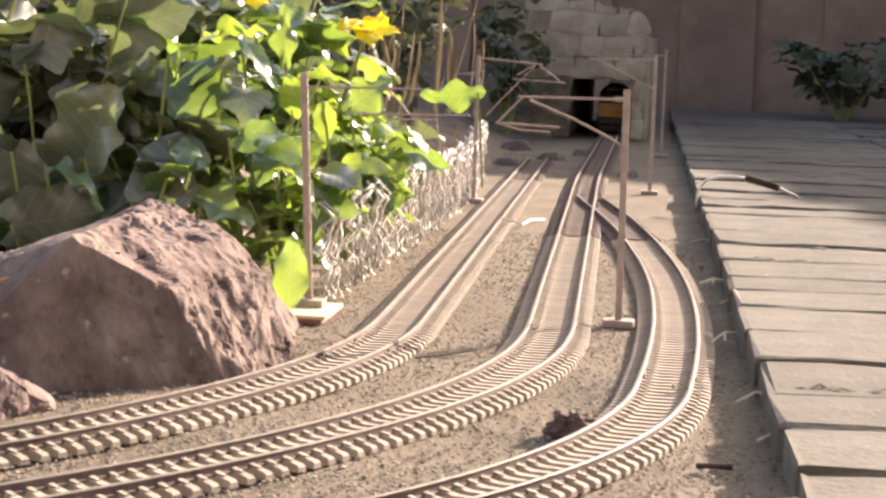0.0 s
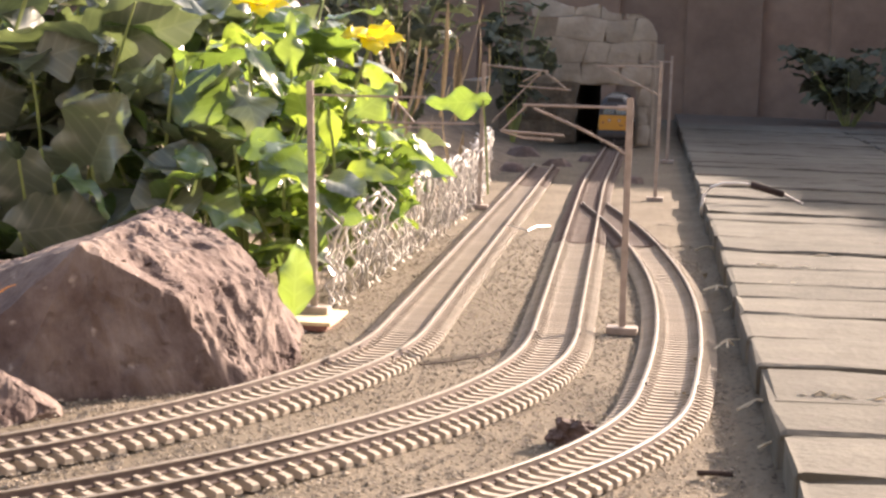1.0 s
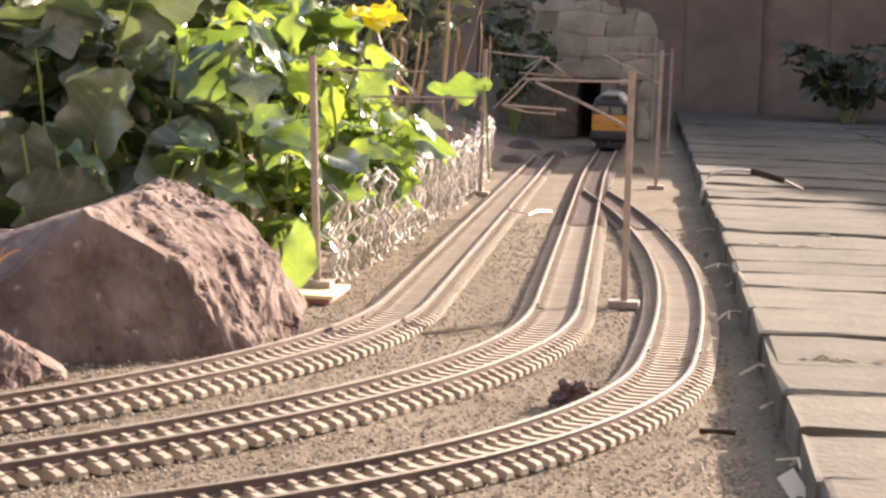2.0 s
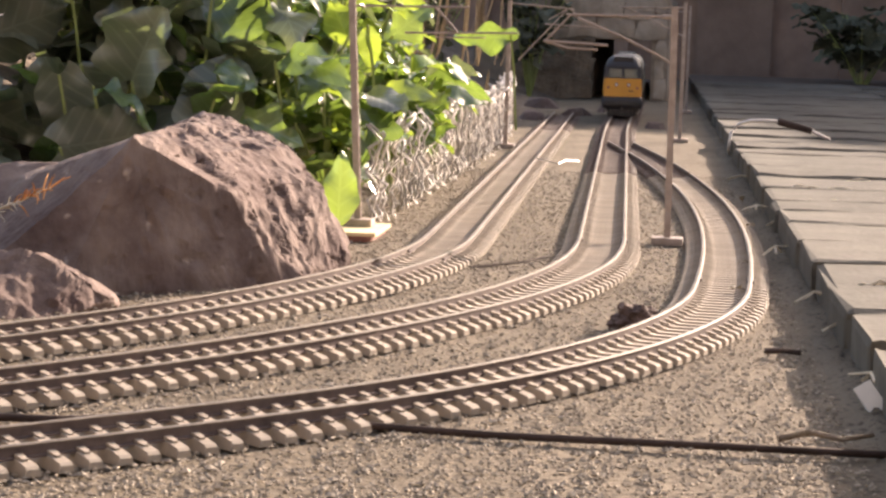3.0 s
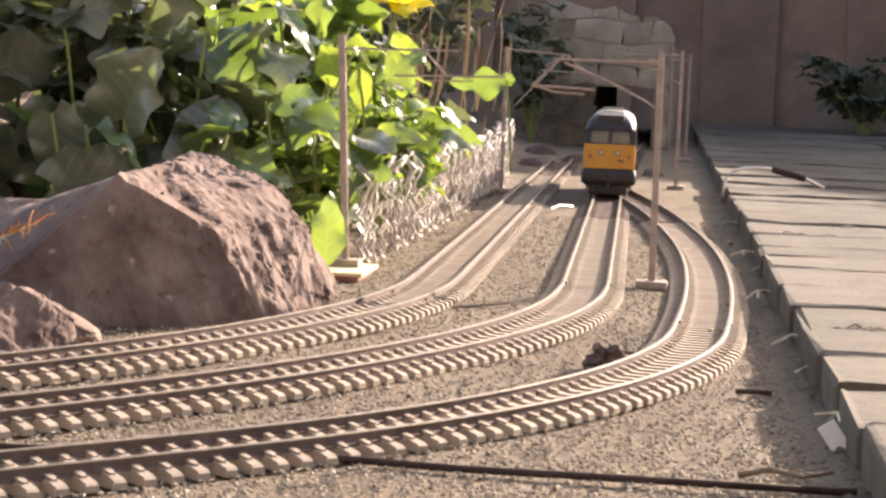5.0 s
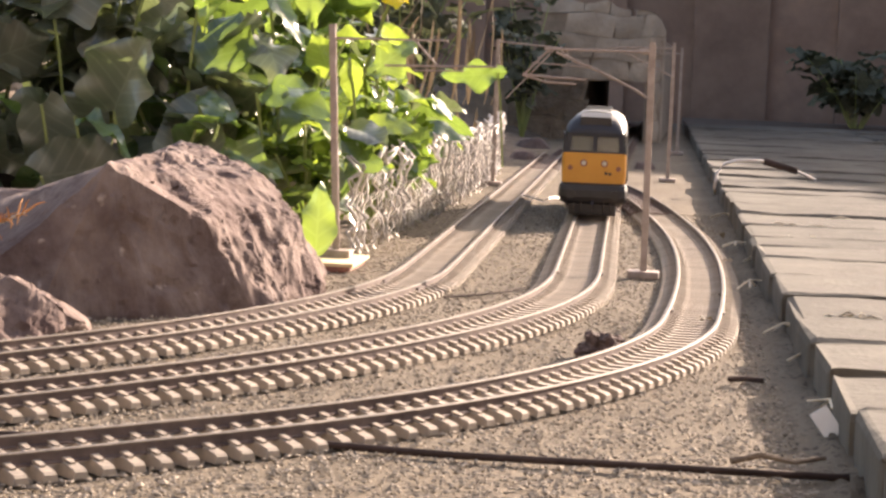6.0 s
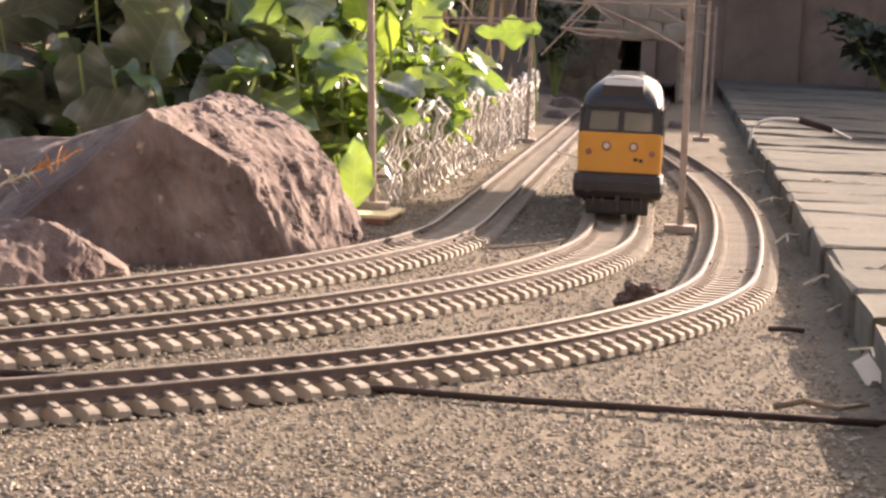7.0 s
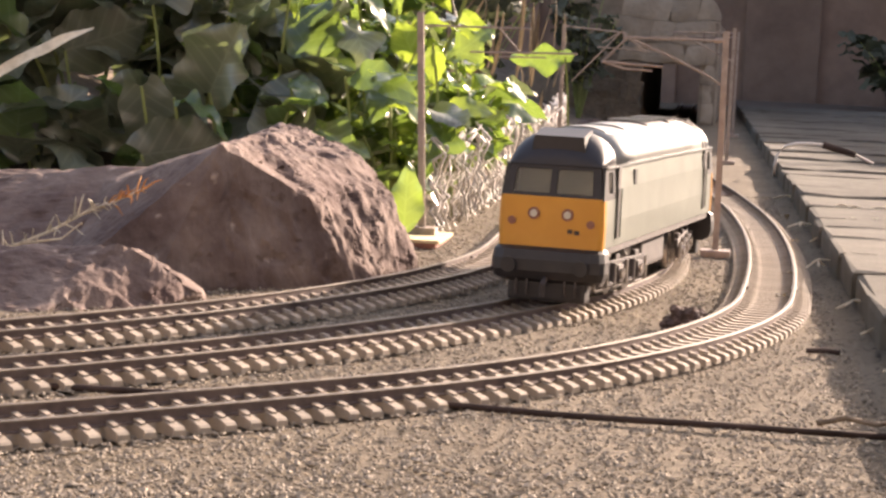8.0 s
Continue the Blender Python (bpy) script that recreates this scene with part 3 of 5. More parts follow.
def cab_end(loco, sgn):
    """One cab: yellow nose, black window band, dome, lamps, door."""
    f = Matrix.Diagonal((sgn, sgn, 1, 1))

    def put(name, bm, mat, parent=loco, label="", smooth=False):
        bmesh.ops.transform(bm, matrix=f, verts=bm.verts)
        return part(name, bm, mat, parent, label, smooth=smooth)

    nose = loft([[(x, y, z) for y, z in ((-w, FLOOR - 0.0002), (-w - 0.0002, 0.025), (-w, WAIST), (w, WAIST), (w + 0.0002, 0.025), (w, FLOOR - 0.0002))]
                 for x, w in ((L2 - 0.0038, HW + 0.0002), (L2 - 0.0012, HW + 0.0001), (L2 - 0.0003, HW - 0.0004), (L2, HW - 0.0012))])
    nose = put("nose_panel", nose, M_YELLOW, label="bright yellow warning panel")
    rim = put("nose_ridge", box(0.0012, 2 * HW - 0.001, 0.0007, 0.0002, L2 - 0.0008, 0, WAIST + 0.0002), M_YELLOW, nose)
    for y in (-0.0054, 0.0054):
        ring = bmesh.new()
        add_cyl(ring, pose(L2 + 0.0002, y, 0.0282, 0, 90, 0), 0.0019, 0.0008, 18)
        ring = put("lamp_ring", ring, M_REDWOOD, nose, "rusty brown ring round the lamp")
        lens = bmesh.new()
        add_cyl(lens, pose(L2 + 0.0005, y, 0.0282, 0, 90, 0), 0.00135, 0.0008, 18, 0.0011)
        put("lamp_lens", lens, M_LAMP, nose, "cream marker lamp lens")
    for y in (-0.0124, 0.0128):
        hole = bmesh.new()
        add_cyl(hole, pose(L2 + 0.0001, y, 0.0256, 0, 90, 0), 0.0013, 0.0006, 14)
        put("jumper_socket", hole, M_REDWOOD, nose, "dark round socket")
    for k, y in enumerate((0.0064, 0.0085)):
        put("number_bar", box(0.0004, 0.0016, 0.0013, 0.0001, L2 + 0.0001, y, 0.0231 - 0.0003 * k), M_UNDER, nose)
    # window band leaning back: an open frame with panes, the bulkhead shows through
    def screen(y, f, back=0.0):
        return (L2 - 0.0005 - 0.0031 * f - back, y * (1 - 0.075 * f), WAIST + 0.0003 + (GUTTER + 0.0001 - WAIST) * f)

    def slab(bm, corners, shift):
        a = [bm.verts.new(p) for p in corners]
        b = [bm.verts.new(tuple(u + v for u, v in zip(p, shift))) for p in corners]
        bm.faces.new(a)
        bm.faces.new(b[::-1])
        for k in range(4):
            bm.faces.new((a[k], b[k], b[(k + 1) % 4], a[(k + 1) % 4]))

    band = None
    for name, y0, y1, f0, f1 in (("cab_surround", -0.0157, 0.0157, 0.84, 1.0), ("window_sill", -0.0157, 0.0157, 0.0, 0.12), ("corner_pillar", -0.0157, -0.0129, 0.12, 0.84), ("corner_pillar", 0.0129, 0.0157, 0.12, 0.84), ("centre_pillar", -0.0011, 0.0011, 0.12, 0.84)):
        bm = bmesh.new()
        slab(bm, [screen(y0, f0), screen(y1, f0), screen(y1, f1), screen(y0, f1)], (-0.0012, 0, 0))
        bmesh.ops.recalc_face_normals(bm, faces=bm.faces)
        ob = put(name, bm, M_BLACK, band or loco, "black window surround")
        band = band or ob
    for y in (-1, 1):
        def flank(x, z):
            return (x - 0.0031 * (z - WAIST) / (GUTTER - WAIST) * (x > L2 - 0.004), y * (HW - 0.0006 * (z - WAIST) / (GUTTER - WAIST)), z)
        for x0, x1, z0, z1 in ((L2 - 0.0008, L2 - 0.0075, WAIST, GUTTER), (L2 - 0.0140, L2 - 0.0181, WAIST, GUTTER), (L2 - 0.0075, L2 - 0.0140, WAIST, 0.0348), (L2 - 0.0075, L2 - 0.0140, 0.0417, GUTTER)):
            bm = bmesh.new()
            slab(bm, [flank(x0, z0), flank(x1, z0), flank(x1, z1), flank(x0, z1)], (0, -y * 0.0009, 0))
            bmesh.ops.recalc_face_normals(bm, faces=bm.faces)
            put("side_frame_panel", bm, M_BLACK, band)
    for y0, y1 in ((-0.0129, -0.0011), (0.0011, 0.0129)):
        bm = bmesh.new()
        slab(bm, [screen(y0, 0.12, 0.0005), screen(y1, 0.12, 0.0005), screen(y1, 0.84, 0.0005), screen(y0, 0.84, 0.0005)], (-0.0003, 0, 0))
        put("windscreen", bm, M_GLASS, band, "clear windscreen pane").visible_shadow = False
    for y in (-1, 1):
        bm = add_box(bmesh.new(), L2 - 0.01075, y * (HW - 0.0008), 0.03825, 0.0065, 0.0003, 0.0069)
        put("side_window", bm, M_GLASS, band, "cab side window").visible_shadow = False
        # doorway: a thin raised panel in the dark underframe colour
        bm = add_box(bmesh.new(), L2 - 0.0205, y * (HW + 0.0002), 0.0316, 0.0040, 0.0006, 0.0225, 0.0002)
        door = put("cab_door", bm, M_UNDER, label="flat dark cab doorway panel")
        for o in (-0.0024, 0.0024):
            put("handrail", tube([(L2 - 0.0205 + o, y * (HW + 0.0007), 0.0205), (L2 - 0.0205 + o, y * (HW + 0.0007), 0.036)], 0.00025, 5), M_GREY, door)
    base = loft([[(x, y, z) for y, z in ((-HW, FLOOR), (-HW - 0.0001, 0.026), (-HW, WAIST), (HW, WAIST), (HW + 0.0001, 0.026), (HW, FLOOR))] for x in (L2 - 0.0181, L2 - 0.0037)])
    put("cab_base", base, M_GREY, label="pale grey cab side below the window")
    # dome
    secs = []
    for k in range(8):
        a = k / 7
        x = L2 - 0.0175 + 0.0145 * a
        top = GUTTER + (TOP - GUTTER) * (1 - a ** 2.6 * 0.95)
        half = HW - 0.0004 - 0.0016 * a ** 3
        secs.append([(x, y, z) for y, z in arc_profile(half, GUTTER, top)])
    put("cab_dome", loft(secs), M_BLACK, label="dark domed cab roof", smooth=True)
    put("headcode_box", loft([[(L2 - 0.016, y, z) for y, z in ((-0.0088, 0.0460), (-0.0082, 0.0544), (0.0082, 0.0544), (0.0088, 0.0460))],
                              [(L2 - 0.0058, y, z) for y, z in ((-0.0088, 0.0460), (-0.0080, 0.0522), (0.0080, 0.0522), (0.0088, 0.0460))]]), M_BLACK, label="raised dark roof panel over the cab")
    # buffer beam and buffers
    secs = []
    for z, half, nose_x in ((0.0178, 0.0166, 0.0004), (0.0168, 0.0176, 0.0026), (0.0140, 0.0180, 0.0036), (0.0105, 0.0180, 0.0038), (0.0080, 0.0172, 0.0030), (0.0068, 0.0150, 0.0012)):
        secs.append([(L2 - 0.006, -half, z), (L2 + nose_x - 0.0030, -half, z), (L2 + nose_x - 0.0008, -half + 0.0012, z), (L2 + nose_x, -half + 0.004, z), (L2 + nose_x, half - 0.004, z), (L2 + nose_x - 0.0008, half - 0.0012, z), (L2 + nose_x - 0.0030, half, z), (L2 - 0.006, half, z)])
    beam = put("buffer_beam", loft(secs), M_BLACK, label="black rounded buffer beam casing")
    for y in (-0.0115, 0.0115):
        bm = bmesh.new()
        add_cyl(bm, pose(L2 + 0.0036, y, 0.0122, 0, 90, 0), 0.0013, 0.0040, 12)
        add_cyl(bm, pose(L2 + 0.0057, y, 0.0122, 0, 90, 0), 0.0024, 0.0008, 18)
        put("buffer", bm, M_BLACK, beam, "round buffer")
    put("coupling", tube([(L2 + 0.001, 0, 0.009), (L2 + 0.007, 0, 0.0065), (L2 + 0.0065, 0, 0.003)], 0.0009, 6), M_UNDER, beam)
    put("valance", box(0.007, 0.0250, 0.0066, 0.0012, L2 - 0.0022, 0, 0.0042), M_BLACK, beam)
    for y in (-0.006, -0.0095, 0.006, 0.0095):
        put("brake_hose", tube([(L2 + 0.0016, y, 0.0100), (L2 + 0.0028, y, 0.006), (L2 + 0.0018, y, 0.0028)], 0.0005, 5), M_UNDER, beam)


def build_loco():
    loco = thing("locomotive", "model diesel locomotive, grey with a yellow nose, running on rails", "locomotive")
    ring = [(-HW, FLOOR), (-HW - 0.0003, 0.026), (-HW, 0.036), (-HW + 0.0006, GUTTER), (HW - 0.0006, GUTTER), (HW, 0.036), (HW + 0.0003, 0.026), (HW, FLOOR)]
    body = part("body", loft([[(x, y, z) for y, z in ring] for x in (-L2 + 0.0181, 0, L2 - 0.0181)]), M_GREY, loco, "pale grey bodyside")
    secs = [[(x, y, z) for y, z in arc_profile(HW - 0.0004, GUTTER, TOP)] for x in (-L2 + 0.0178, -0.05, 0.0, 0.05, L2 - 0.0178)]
    roof = part("roof", loft(secs), M_ROOF, loco, "grey curved roof, lighter than the bodyside", smooth=True)
    for y in (-1, 1):
        part("gutter", box(2 * L2 - 0.008, 0.0007, 0.0006, 0, 0, y * (HW - 0.0003), GUTTER), M_ROOF, roof)
        for x in (-0.076, 0.052):
            part("body_window", box(0.0040, 0.0008, 0.0050, 0.0002, x, y * (HW - 0.0001), 0.0387), M_BLACK, body, "small dark side window")
        part("solebar", box(2 * L2 - 0.012, 0.0016, 0.0022, 0.0002, 0, y * (HW - 0.0012), FLOOR - 0.0012), M_UNDER, loco, "dark solebar")
    for x, l in ((0.058, 0.014), (0.022, 0.026)):
        part("roof_panel", loft([[(x + sx * l / 2, y, z) for y, z in arc_profile(0.0105, 0.0503, 0.0548, 8)] for sx in (-1, 1)]), M_ROOF, roof, smooth=False)
    for x in (-0.074, -0.079):
        part("roof_rib", loft([[(x + sx * 0.0009, y, z) for y, z in arc_profile(HW - 0.0001, GUTTER, TOP + 0.0004, 14)] for sx in (-1, 1)]), M_UNDER, roof, "dark roof band")
    for x, l in ((-0.022, 0.030), (-0.056, 0.016)):
        grille = part("roof_grille", loft([[(x + sx * l / 2, y, z) for y, z in arc_profile(0.0085, 0.0522, 0.0549, 8)] for sx in (-1, 1)]), M_UNDER, roof, "dark roof fan grille")
        for k in range(6):
            part("grille_bar", box(0.0006, 0.0150, 0.0006, 0, x - l / 2 + l * (k + 0.5) / 6, 0, 0.0549), M_ROOF, grille)
    for sgn in (1, -1):
        cab_end(loco, sgn)
    tank = part("fuel_tank", box(0.040, 0.027, 0.0105, 0.0012, 0, 0, 0.0105), M_UNDER, loco, "dark fuel tank")
    bogies = []
    for bx in (BX, -BX):
        bog = part("bogie", box(0.048, 0.0150, 0.0030, 0.0004, 0, 0, 0.0098), M_UNDER, loco, "dirty black six-wheel bogie", at=pose(bx, 0, 0))
        for y in (-1, 1):
            bm = box(0.056, 0.0014, 0.0030, 0.0003, 0, y * 0.0130, 0.0102)
            for x in (-0.0200, 0.0, 0.0200):
                add_box(bm, x, y * 0.0136, 0.0072, 0.0058, 0.0026, 0.0056, 0.0005)
                add_box(bm, x, y * 0.0126, 0.0120, 0.0044, 0.0018, 0.0030, 0.0003)
            for x in (-0.0100, 0.0100):
                for o in (-0.0024, 0.0024):
                    add_cyl(bm, pose(x + o, y * 0.0140, 0.0080), 0.0012, 0.0062, 8)
                add_box(bm, x, y * 0.0140, 0.0045, 0.0080, 0.0016, 0.0012, 0.0002)
            part("side_frame", bm, M_UNDER, bog)
            for x in (-0.0200, 0.0, 0.0200):
                bm = bmesh.new()
                add_cyl(bm, pose(x, y * 0.0152, 0.0072, 90, 0, 0), 0.0018, 0.0012, 12)
                part("axle_box_cover", bm, M_STEEL, bog, "worn bright axle cover")
            for x in (-0.0262, -0.0138, -0.0062, 0.0062, 0.0138, 0.0262):
                part("brake_hanger", box(0.0011, 0.0009, 0.0075, 0.0002, x, y * 0.0146, 0.0072), M_STEEL, bog, "worn metal brake hanger")
            part("brake_rod", tube([(-0.024, y * 0.0140, 0.0030), (0.024, y * 0.0140, 0.0030)], 0.0005, 5), M_STEEL, bog)
        sets = []
        for x in (-0.0200, 0.0, 0.0200):
            bm = bmesh.new()
            add_cyl(bm, pose(0, 0, 0, 90, 0, 0), 0.0012, 0.019, 8)
            for y in (-1, 1):
                add_cyl(bm, pose(0, y * 0.0086, 0, 90, 0, 0), 0.0072, 0.0026, 24)
                add_cyl(bm, pose(0, y * 0.0072, 0, 90, 0, 0), 0.0079, 0.0006, 24)
                for k in range(6):
                    add_box(bm, 0.0040, y * 0.0100, 0, 0.0030, 0.0005, 0.0009, 0, pose(0, 0, 0, 0, 60 * k, 0))
            sets.append(part("wheelset", bm, M_STEEL, bog, "steel wheels on an axle", at=pose(x, 0, 0.0072)))
        bogies.append((bog, sets, bx))
    return loco, bogies


LOCO, BOGIES = build_loco()
# seconds, and the y that the nose has reached
NOSE = [(0, 2.365), (1.0, 2.140), (2.5, 1.805), (3.5, 1.579), (4.5, 1.3250), (6.5, 0.7788), (7.0, 0.6434), (7.5, 0.5170), (8.0, 0.4030)]


def loco_pose(s):
    fx, fy, _ = at_length(LINE_B, s)
    rx, ry, _ = at_length(LINE_B, s - 2 * BX)
    h = math.atan2(fy - ry, fx - rx)
    return (fx + rx) / 2, (fy + ry) / 2, h


def nose_length(y):
    lo, hi = 0.16, 3.3
    for _ in range(40):
        mid = (lo + hi) / 2
        x0, y0, h = loco_pose(mid)
        if y0 + L2 * math.sin(h) > y:
            lo = mid
        else:
            hi = mid
    return lo


NOSE_S = [(t, nose_length(y)) for t, y in NOSE]


def travelled(t):
    """Distance of the leading bogie along its track: a smooth curve through the known times."""
    ts, ss = [a for a, _ in NOSE_S], [b for _, b in NOSE_S]
    i = max(k for k in range(len(ts) - 1) if ts[k] <= t or k == 0)

    def slope(k):
        a, b = max(k - 1, 0), min(k + 1, len(ts) - 1)
        return (ss[b] - ss[a]) / (ts[b] - ts[a])
    d = ts[i + 1] - ts[i]
    u = (t - ts[i]) / d
    return ((2 * u ** 3 - 3 * u ** 2 + 1) * ss[i] + (u ** 3 - 2 * u ** 2 + u) * d * slope(i) + (3 * u ** 2 - 2 * u ** 3) * ss[i + 1] + (u ** 3 - u ** 2) * d * slope(i + 1))


def motions():
    rows, turns = [], {0: [], 1: []}
    for i in range(81):
        t = i / 10
        s = travelled(t)
        x, y, h = loco_pose(s)
        rows.append((t, pose(x, y, RAIL_TOP, 0, 0, math.degrees(h))))
        for k, back in ((0, 0.0), (1, 2 * BX)):
            bh = at_length(LINE_B, s - back)[2]
            turns[k].append((t, pose(BOGIES[k][2], 0, 0, 0, 0, math.degrees(bh - h))))
    walk(LOCO, rows)
    for k, (bog, sets, _) in enumerate(BOGIES):
        walk(bog, turns[k])
        for ws in sets:
            at = Matrix(ws.matrix_basis)
            walk(ws, [(i / 30, at @ pose(0, 0, 0, 0, math.degrees(travelled(i / 30) / 0.0072), 0)) for i in range(241)])


# ---- far end: moulded stone tunnel portal, dark fence, shaded planting ----
def portal_top(x):
    """Height of the portal's uneven crest."""
    if x < -0.004:
        return 0.162 + 0.006 * math.sin(x * 60)
    if x < 0.012:
        return 0.162 - 0.0115 * (x + 0.004) / 0.016
    return 0.1505 - 26 * max(0.0, x - 0.040) ** 2 - 900 * max(0.0, x - 0.052) ** 3 * 3


def portal_stone(x0, x1, z0, z1, seed):
    """One moulded stone: wavy edges, a swollen worn face, and sides that run back into the joint."""
    rnd = random.Random(seed)
    nu, nv = max(4, round((x1 - x0) / 0.006)), 5
    skew0, skew1, bulge = rnd.uniform(-0.3, 0.3), rnd.uniform(-0.3, 0.3), rnd.uniform(0.0003, 0.0011)
    rnd0 = rnd.uniform(-1, 1)
    bm = bmesh.new()
    front, back = [], []
    for j in range(nv + 1):
        v = j / nv
        fr, bk = [], []
        for i in range(nu + 1):
            u = i / nu
            x = x0 + (x1 - x0) * u + ((skew0 * (1 - u) if x0 > -0.1 else 0) + (skew1 * u if x1 < 0.062 else 0)) * (z1 - z0) * (v - 0.5)
            wob0, wob1 = (0.0058 * noise.noise((x * 30, round(z, 3) * 61, 3.7)) for z in (z0 - 0.0004, z1 + 0.0004))
            z = z0 + wob0 + (z1 - z0 + wob1 - wob0) * v
            z = min(z, portal_top(x))
            edge = max(abs(2 * u - 1), abs(2 * v - 1))
            y = 0.0065 - bulge * (1 - edge ** 3) + 0.0024 * noise.fractal((x * 45, z * 45, 1.0), 1, 2, 4) + 0.0008 * rnd0
            y += 22 * max(0.0, x - 0.046) ** 2 + 6 * max(0.0, z - 0.135) ** 2
            fr.append(bm.verts.new((x, y, z)))
            bk.append(bm.verts.new((x, 0.030, z)))
        front.append(fr)
        back.append(bk)
    for j in range(nv):
        for i in range(nu):
            bm.faces.new((front[j][i], front[j][i + 1], front[j + 1][i + 1], front[j + 1][i]))
    rear = [[bm.verts.new(v.co) for v in r] for r in front]
    rim = rear[0] + [r[-1] for r in rear[1:]] + rear[-1][-2::-1] + [r[0] for r in rear[-2:0:-1]]
    hind = back[0] + [r[-1] for r in back[1:]] + back[-1][-2::-1] + [r[0] for r in back[-2:0:-1]]
    for k in range(len(rim)):
        q = (k + 1) % len(rim)
        bm.faces.new((rim[q], rim[k], hind[k], hind[q]))
    bmesh.ops.delete(bm, geom=[v for v in bm.verts if not v.link_faces], context="VERTS")
    return bm


def portal():
    y0 = 2.275
    t = thing("tunnel_portal", "pale moulded stone tunnel portal with a rounded top, in shade", "tunnel portal", at=pose(0, y0, 0))
    # core with the mouth left open: two piers and the mass above
    for cx, cz, w, h in ((0.0535, 0.055, 0.019, 0.125), (-0.0916, 0.034, 0.135, 0.0675), (-0.0329, 0.1055, 0.153, 0.075)):
        part("core", box(w, 0.60, h, 0, cx, 0.31, cz), M_MORTAR, t, "rough inner mass behind the stones")
    rnd = random.Random(5)
    courses = [0.0, 0.024, 0.046, 0.069, 0.093, 0.119, 0.144, 0.170]
    for row, (z0, z1) in enumerate(zip(courses, courses[1:])):
        x = -0.112
        while x < 0.064:
            x1 = x + rnd.uniform(0.026, 0.066)
            x1 = 0.0655 if x1 > 0.050 else x1
            if row < 3 and x > -0.03 and x < 0.047:
                x, x1 = 0.0475, 0.0655
            elif row < 3 and x < 0 and x1 > -0.034:
                x1 = -0.022
            hidden = (x + x1) / 2 < -0.098 + 0.45 * (0.168 - z0) * (z0 > 0.06)
            if not hidden and portal_top((x + x1) / 2) - z0 > 0.005:
                # the lower left courses take a darker brown than the other stones
                part("stone", portal_stone(x + 0.0004, x1 - 0.0004, z0 + 0.0004, z1 - 0.0004, row * 40 + round(x * 1000)), M_LITTER if row < 3 and x < 0 else M_STONE, t, "darker brown stone in the lower left courses" if row < 3 and x < 0 else "", smooth=True)
            x = x1
    return t


portal()


def board_fence(at, length, label):
    t = thing("fence", label, "fence", at=at, kind="structure")
    rnd = random.Random(3)
    variants = [mesh_of(box(0.118, 0.018, 0.775, 0.002, 0, 0, 0.3875), M_DARK_WOOD) for _ in range(3)]
    for k in range(int(length / 0.112)):
        part("board", rnd.choice(variants), None, t, at=pose(0.06 + 0.112 * k, 0.011 * (k % 2) + rnd.uniform(-0.001, 0.001), rnd.uniform(-0.03, -0.02), 0, rnd.uniform(-0.3, 0.3), rnd.uniform(-1, 1)))
    for z in (0.2, 0.55):
        part("rail", box(length, 0.03, 0.06, 0.003, length / 2, 0.042, z), M_DARK_WOOD, t)


board_fence(pose(-2.6, 3.25, 0), 3.92, "tall dark brown wooden board fence standing in shade")
# unseen side fence, added only to cast shade over the far paving
board_fence(pose(1.25, 3.22, 0, 0, 0, -79.6), 3.0, "unseen dark brown board fence added at the side to shade the paving")


# unseen wall, added behind the camera to block sky and bounce sunlight
tagged(part("unseen_wall_south", box(6.0, 0.20, 2.3, 0.0, 0, -1.7, 1.15), M_WALL), "unseen plain grey wall added behind the camera to shape the light", "wall", kind="structure")


def soil_bank():
    """Planting bed behind the fence and rocks, rising to the left."""
    bm = bmesh.new()
    grid = []
    for j in range(60):
        y = 0.66 + j * 0.043
        row = []
        for i in range(30):
            x = -0.040 - 0.045 * i - 0.02 * max(0, y - 1.4)
            z = -0.003 + 0.055 * min(1, i / 6) + 0.02 * i / 6 + 0.012 * noise.fractal((x * 14, y * 14, 2), 1, 2, 4)
            row.append(bm.verts.new((x, y, max(z, -0.003) if i else -0.003)))
        grid.append(row)
    for a, b in zip(grid, grid[1:]):
        for k in range(len(a) - 1):
            bm.faces.new((a[k], a[k + 1], b[k + 1], b[k]))
    tagged(part("soil_bank", bm, M_LITTER, smooth=True), "dark planted soil bank behind the wire fence", "soil", kind="structure")


soil_bank()


for k, (sx, sy, sr) in enumerate(((0.066, 1.62, 0.013), (-0.012, 1.83, 0.016), (0.012, 1.93, 0.012), (-0.045, 1.72, 0.015), (-0.060, 1.98, 0.020))):
    rnd = random.Random(700 + k)
    rock("stone", [[(sx + sr * math.cos(q * 1.05) * rnd.uniform(0.8, 1.2), sy + sr * math.sin(q * 1.05) * rnd.uniform(0.7, 1.1), -0.003) for q in range(6)]
                   + [(sx + sr * 0.6 * math.cos(q * 1.3), sy + sr * 0.6 * math.sin(q * 1.3), sr * rnd.uniform(0.3, 0.5)) for q in range(5)]],
         "brown flat stone lying in the shade near the tunnel", 0.0016, 3.0 * k, cuts=3)


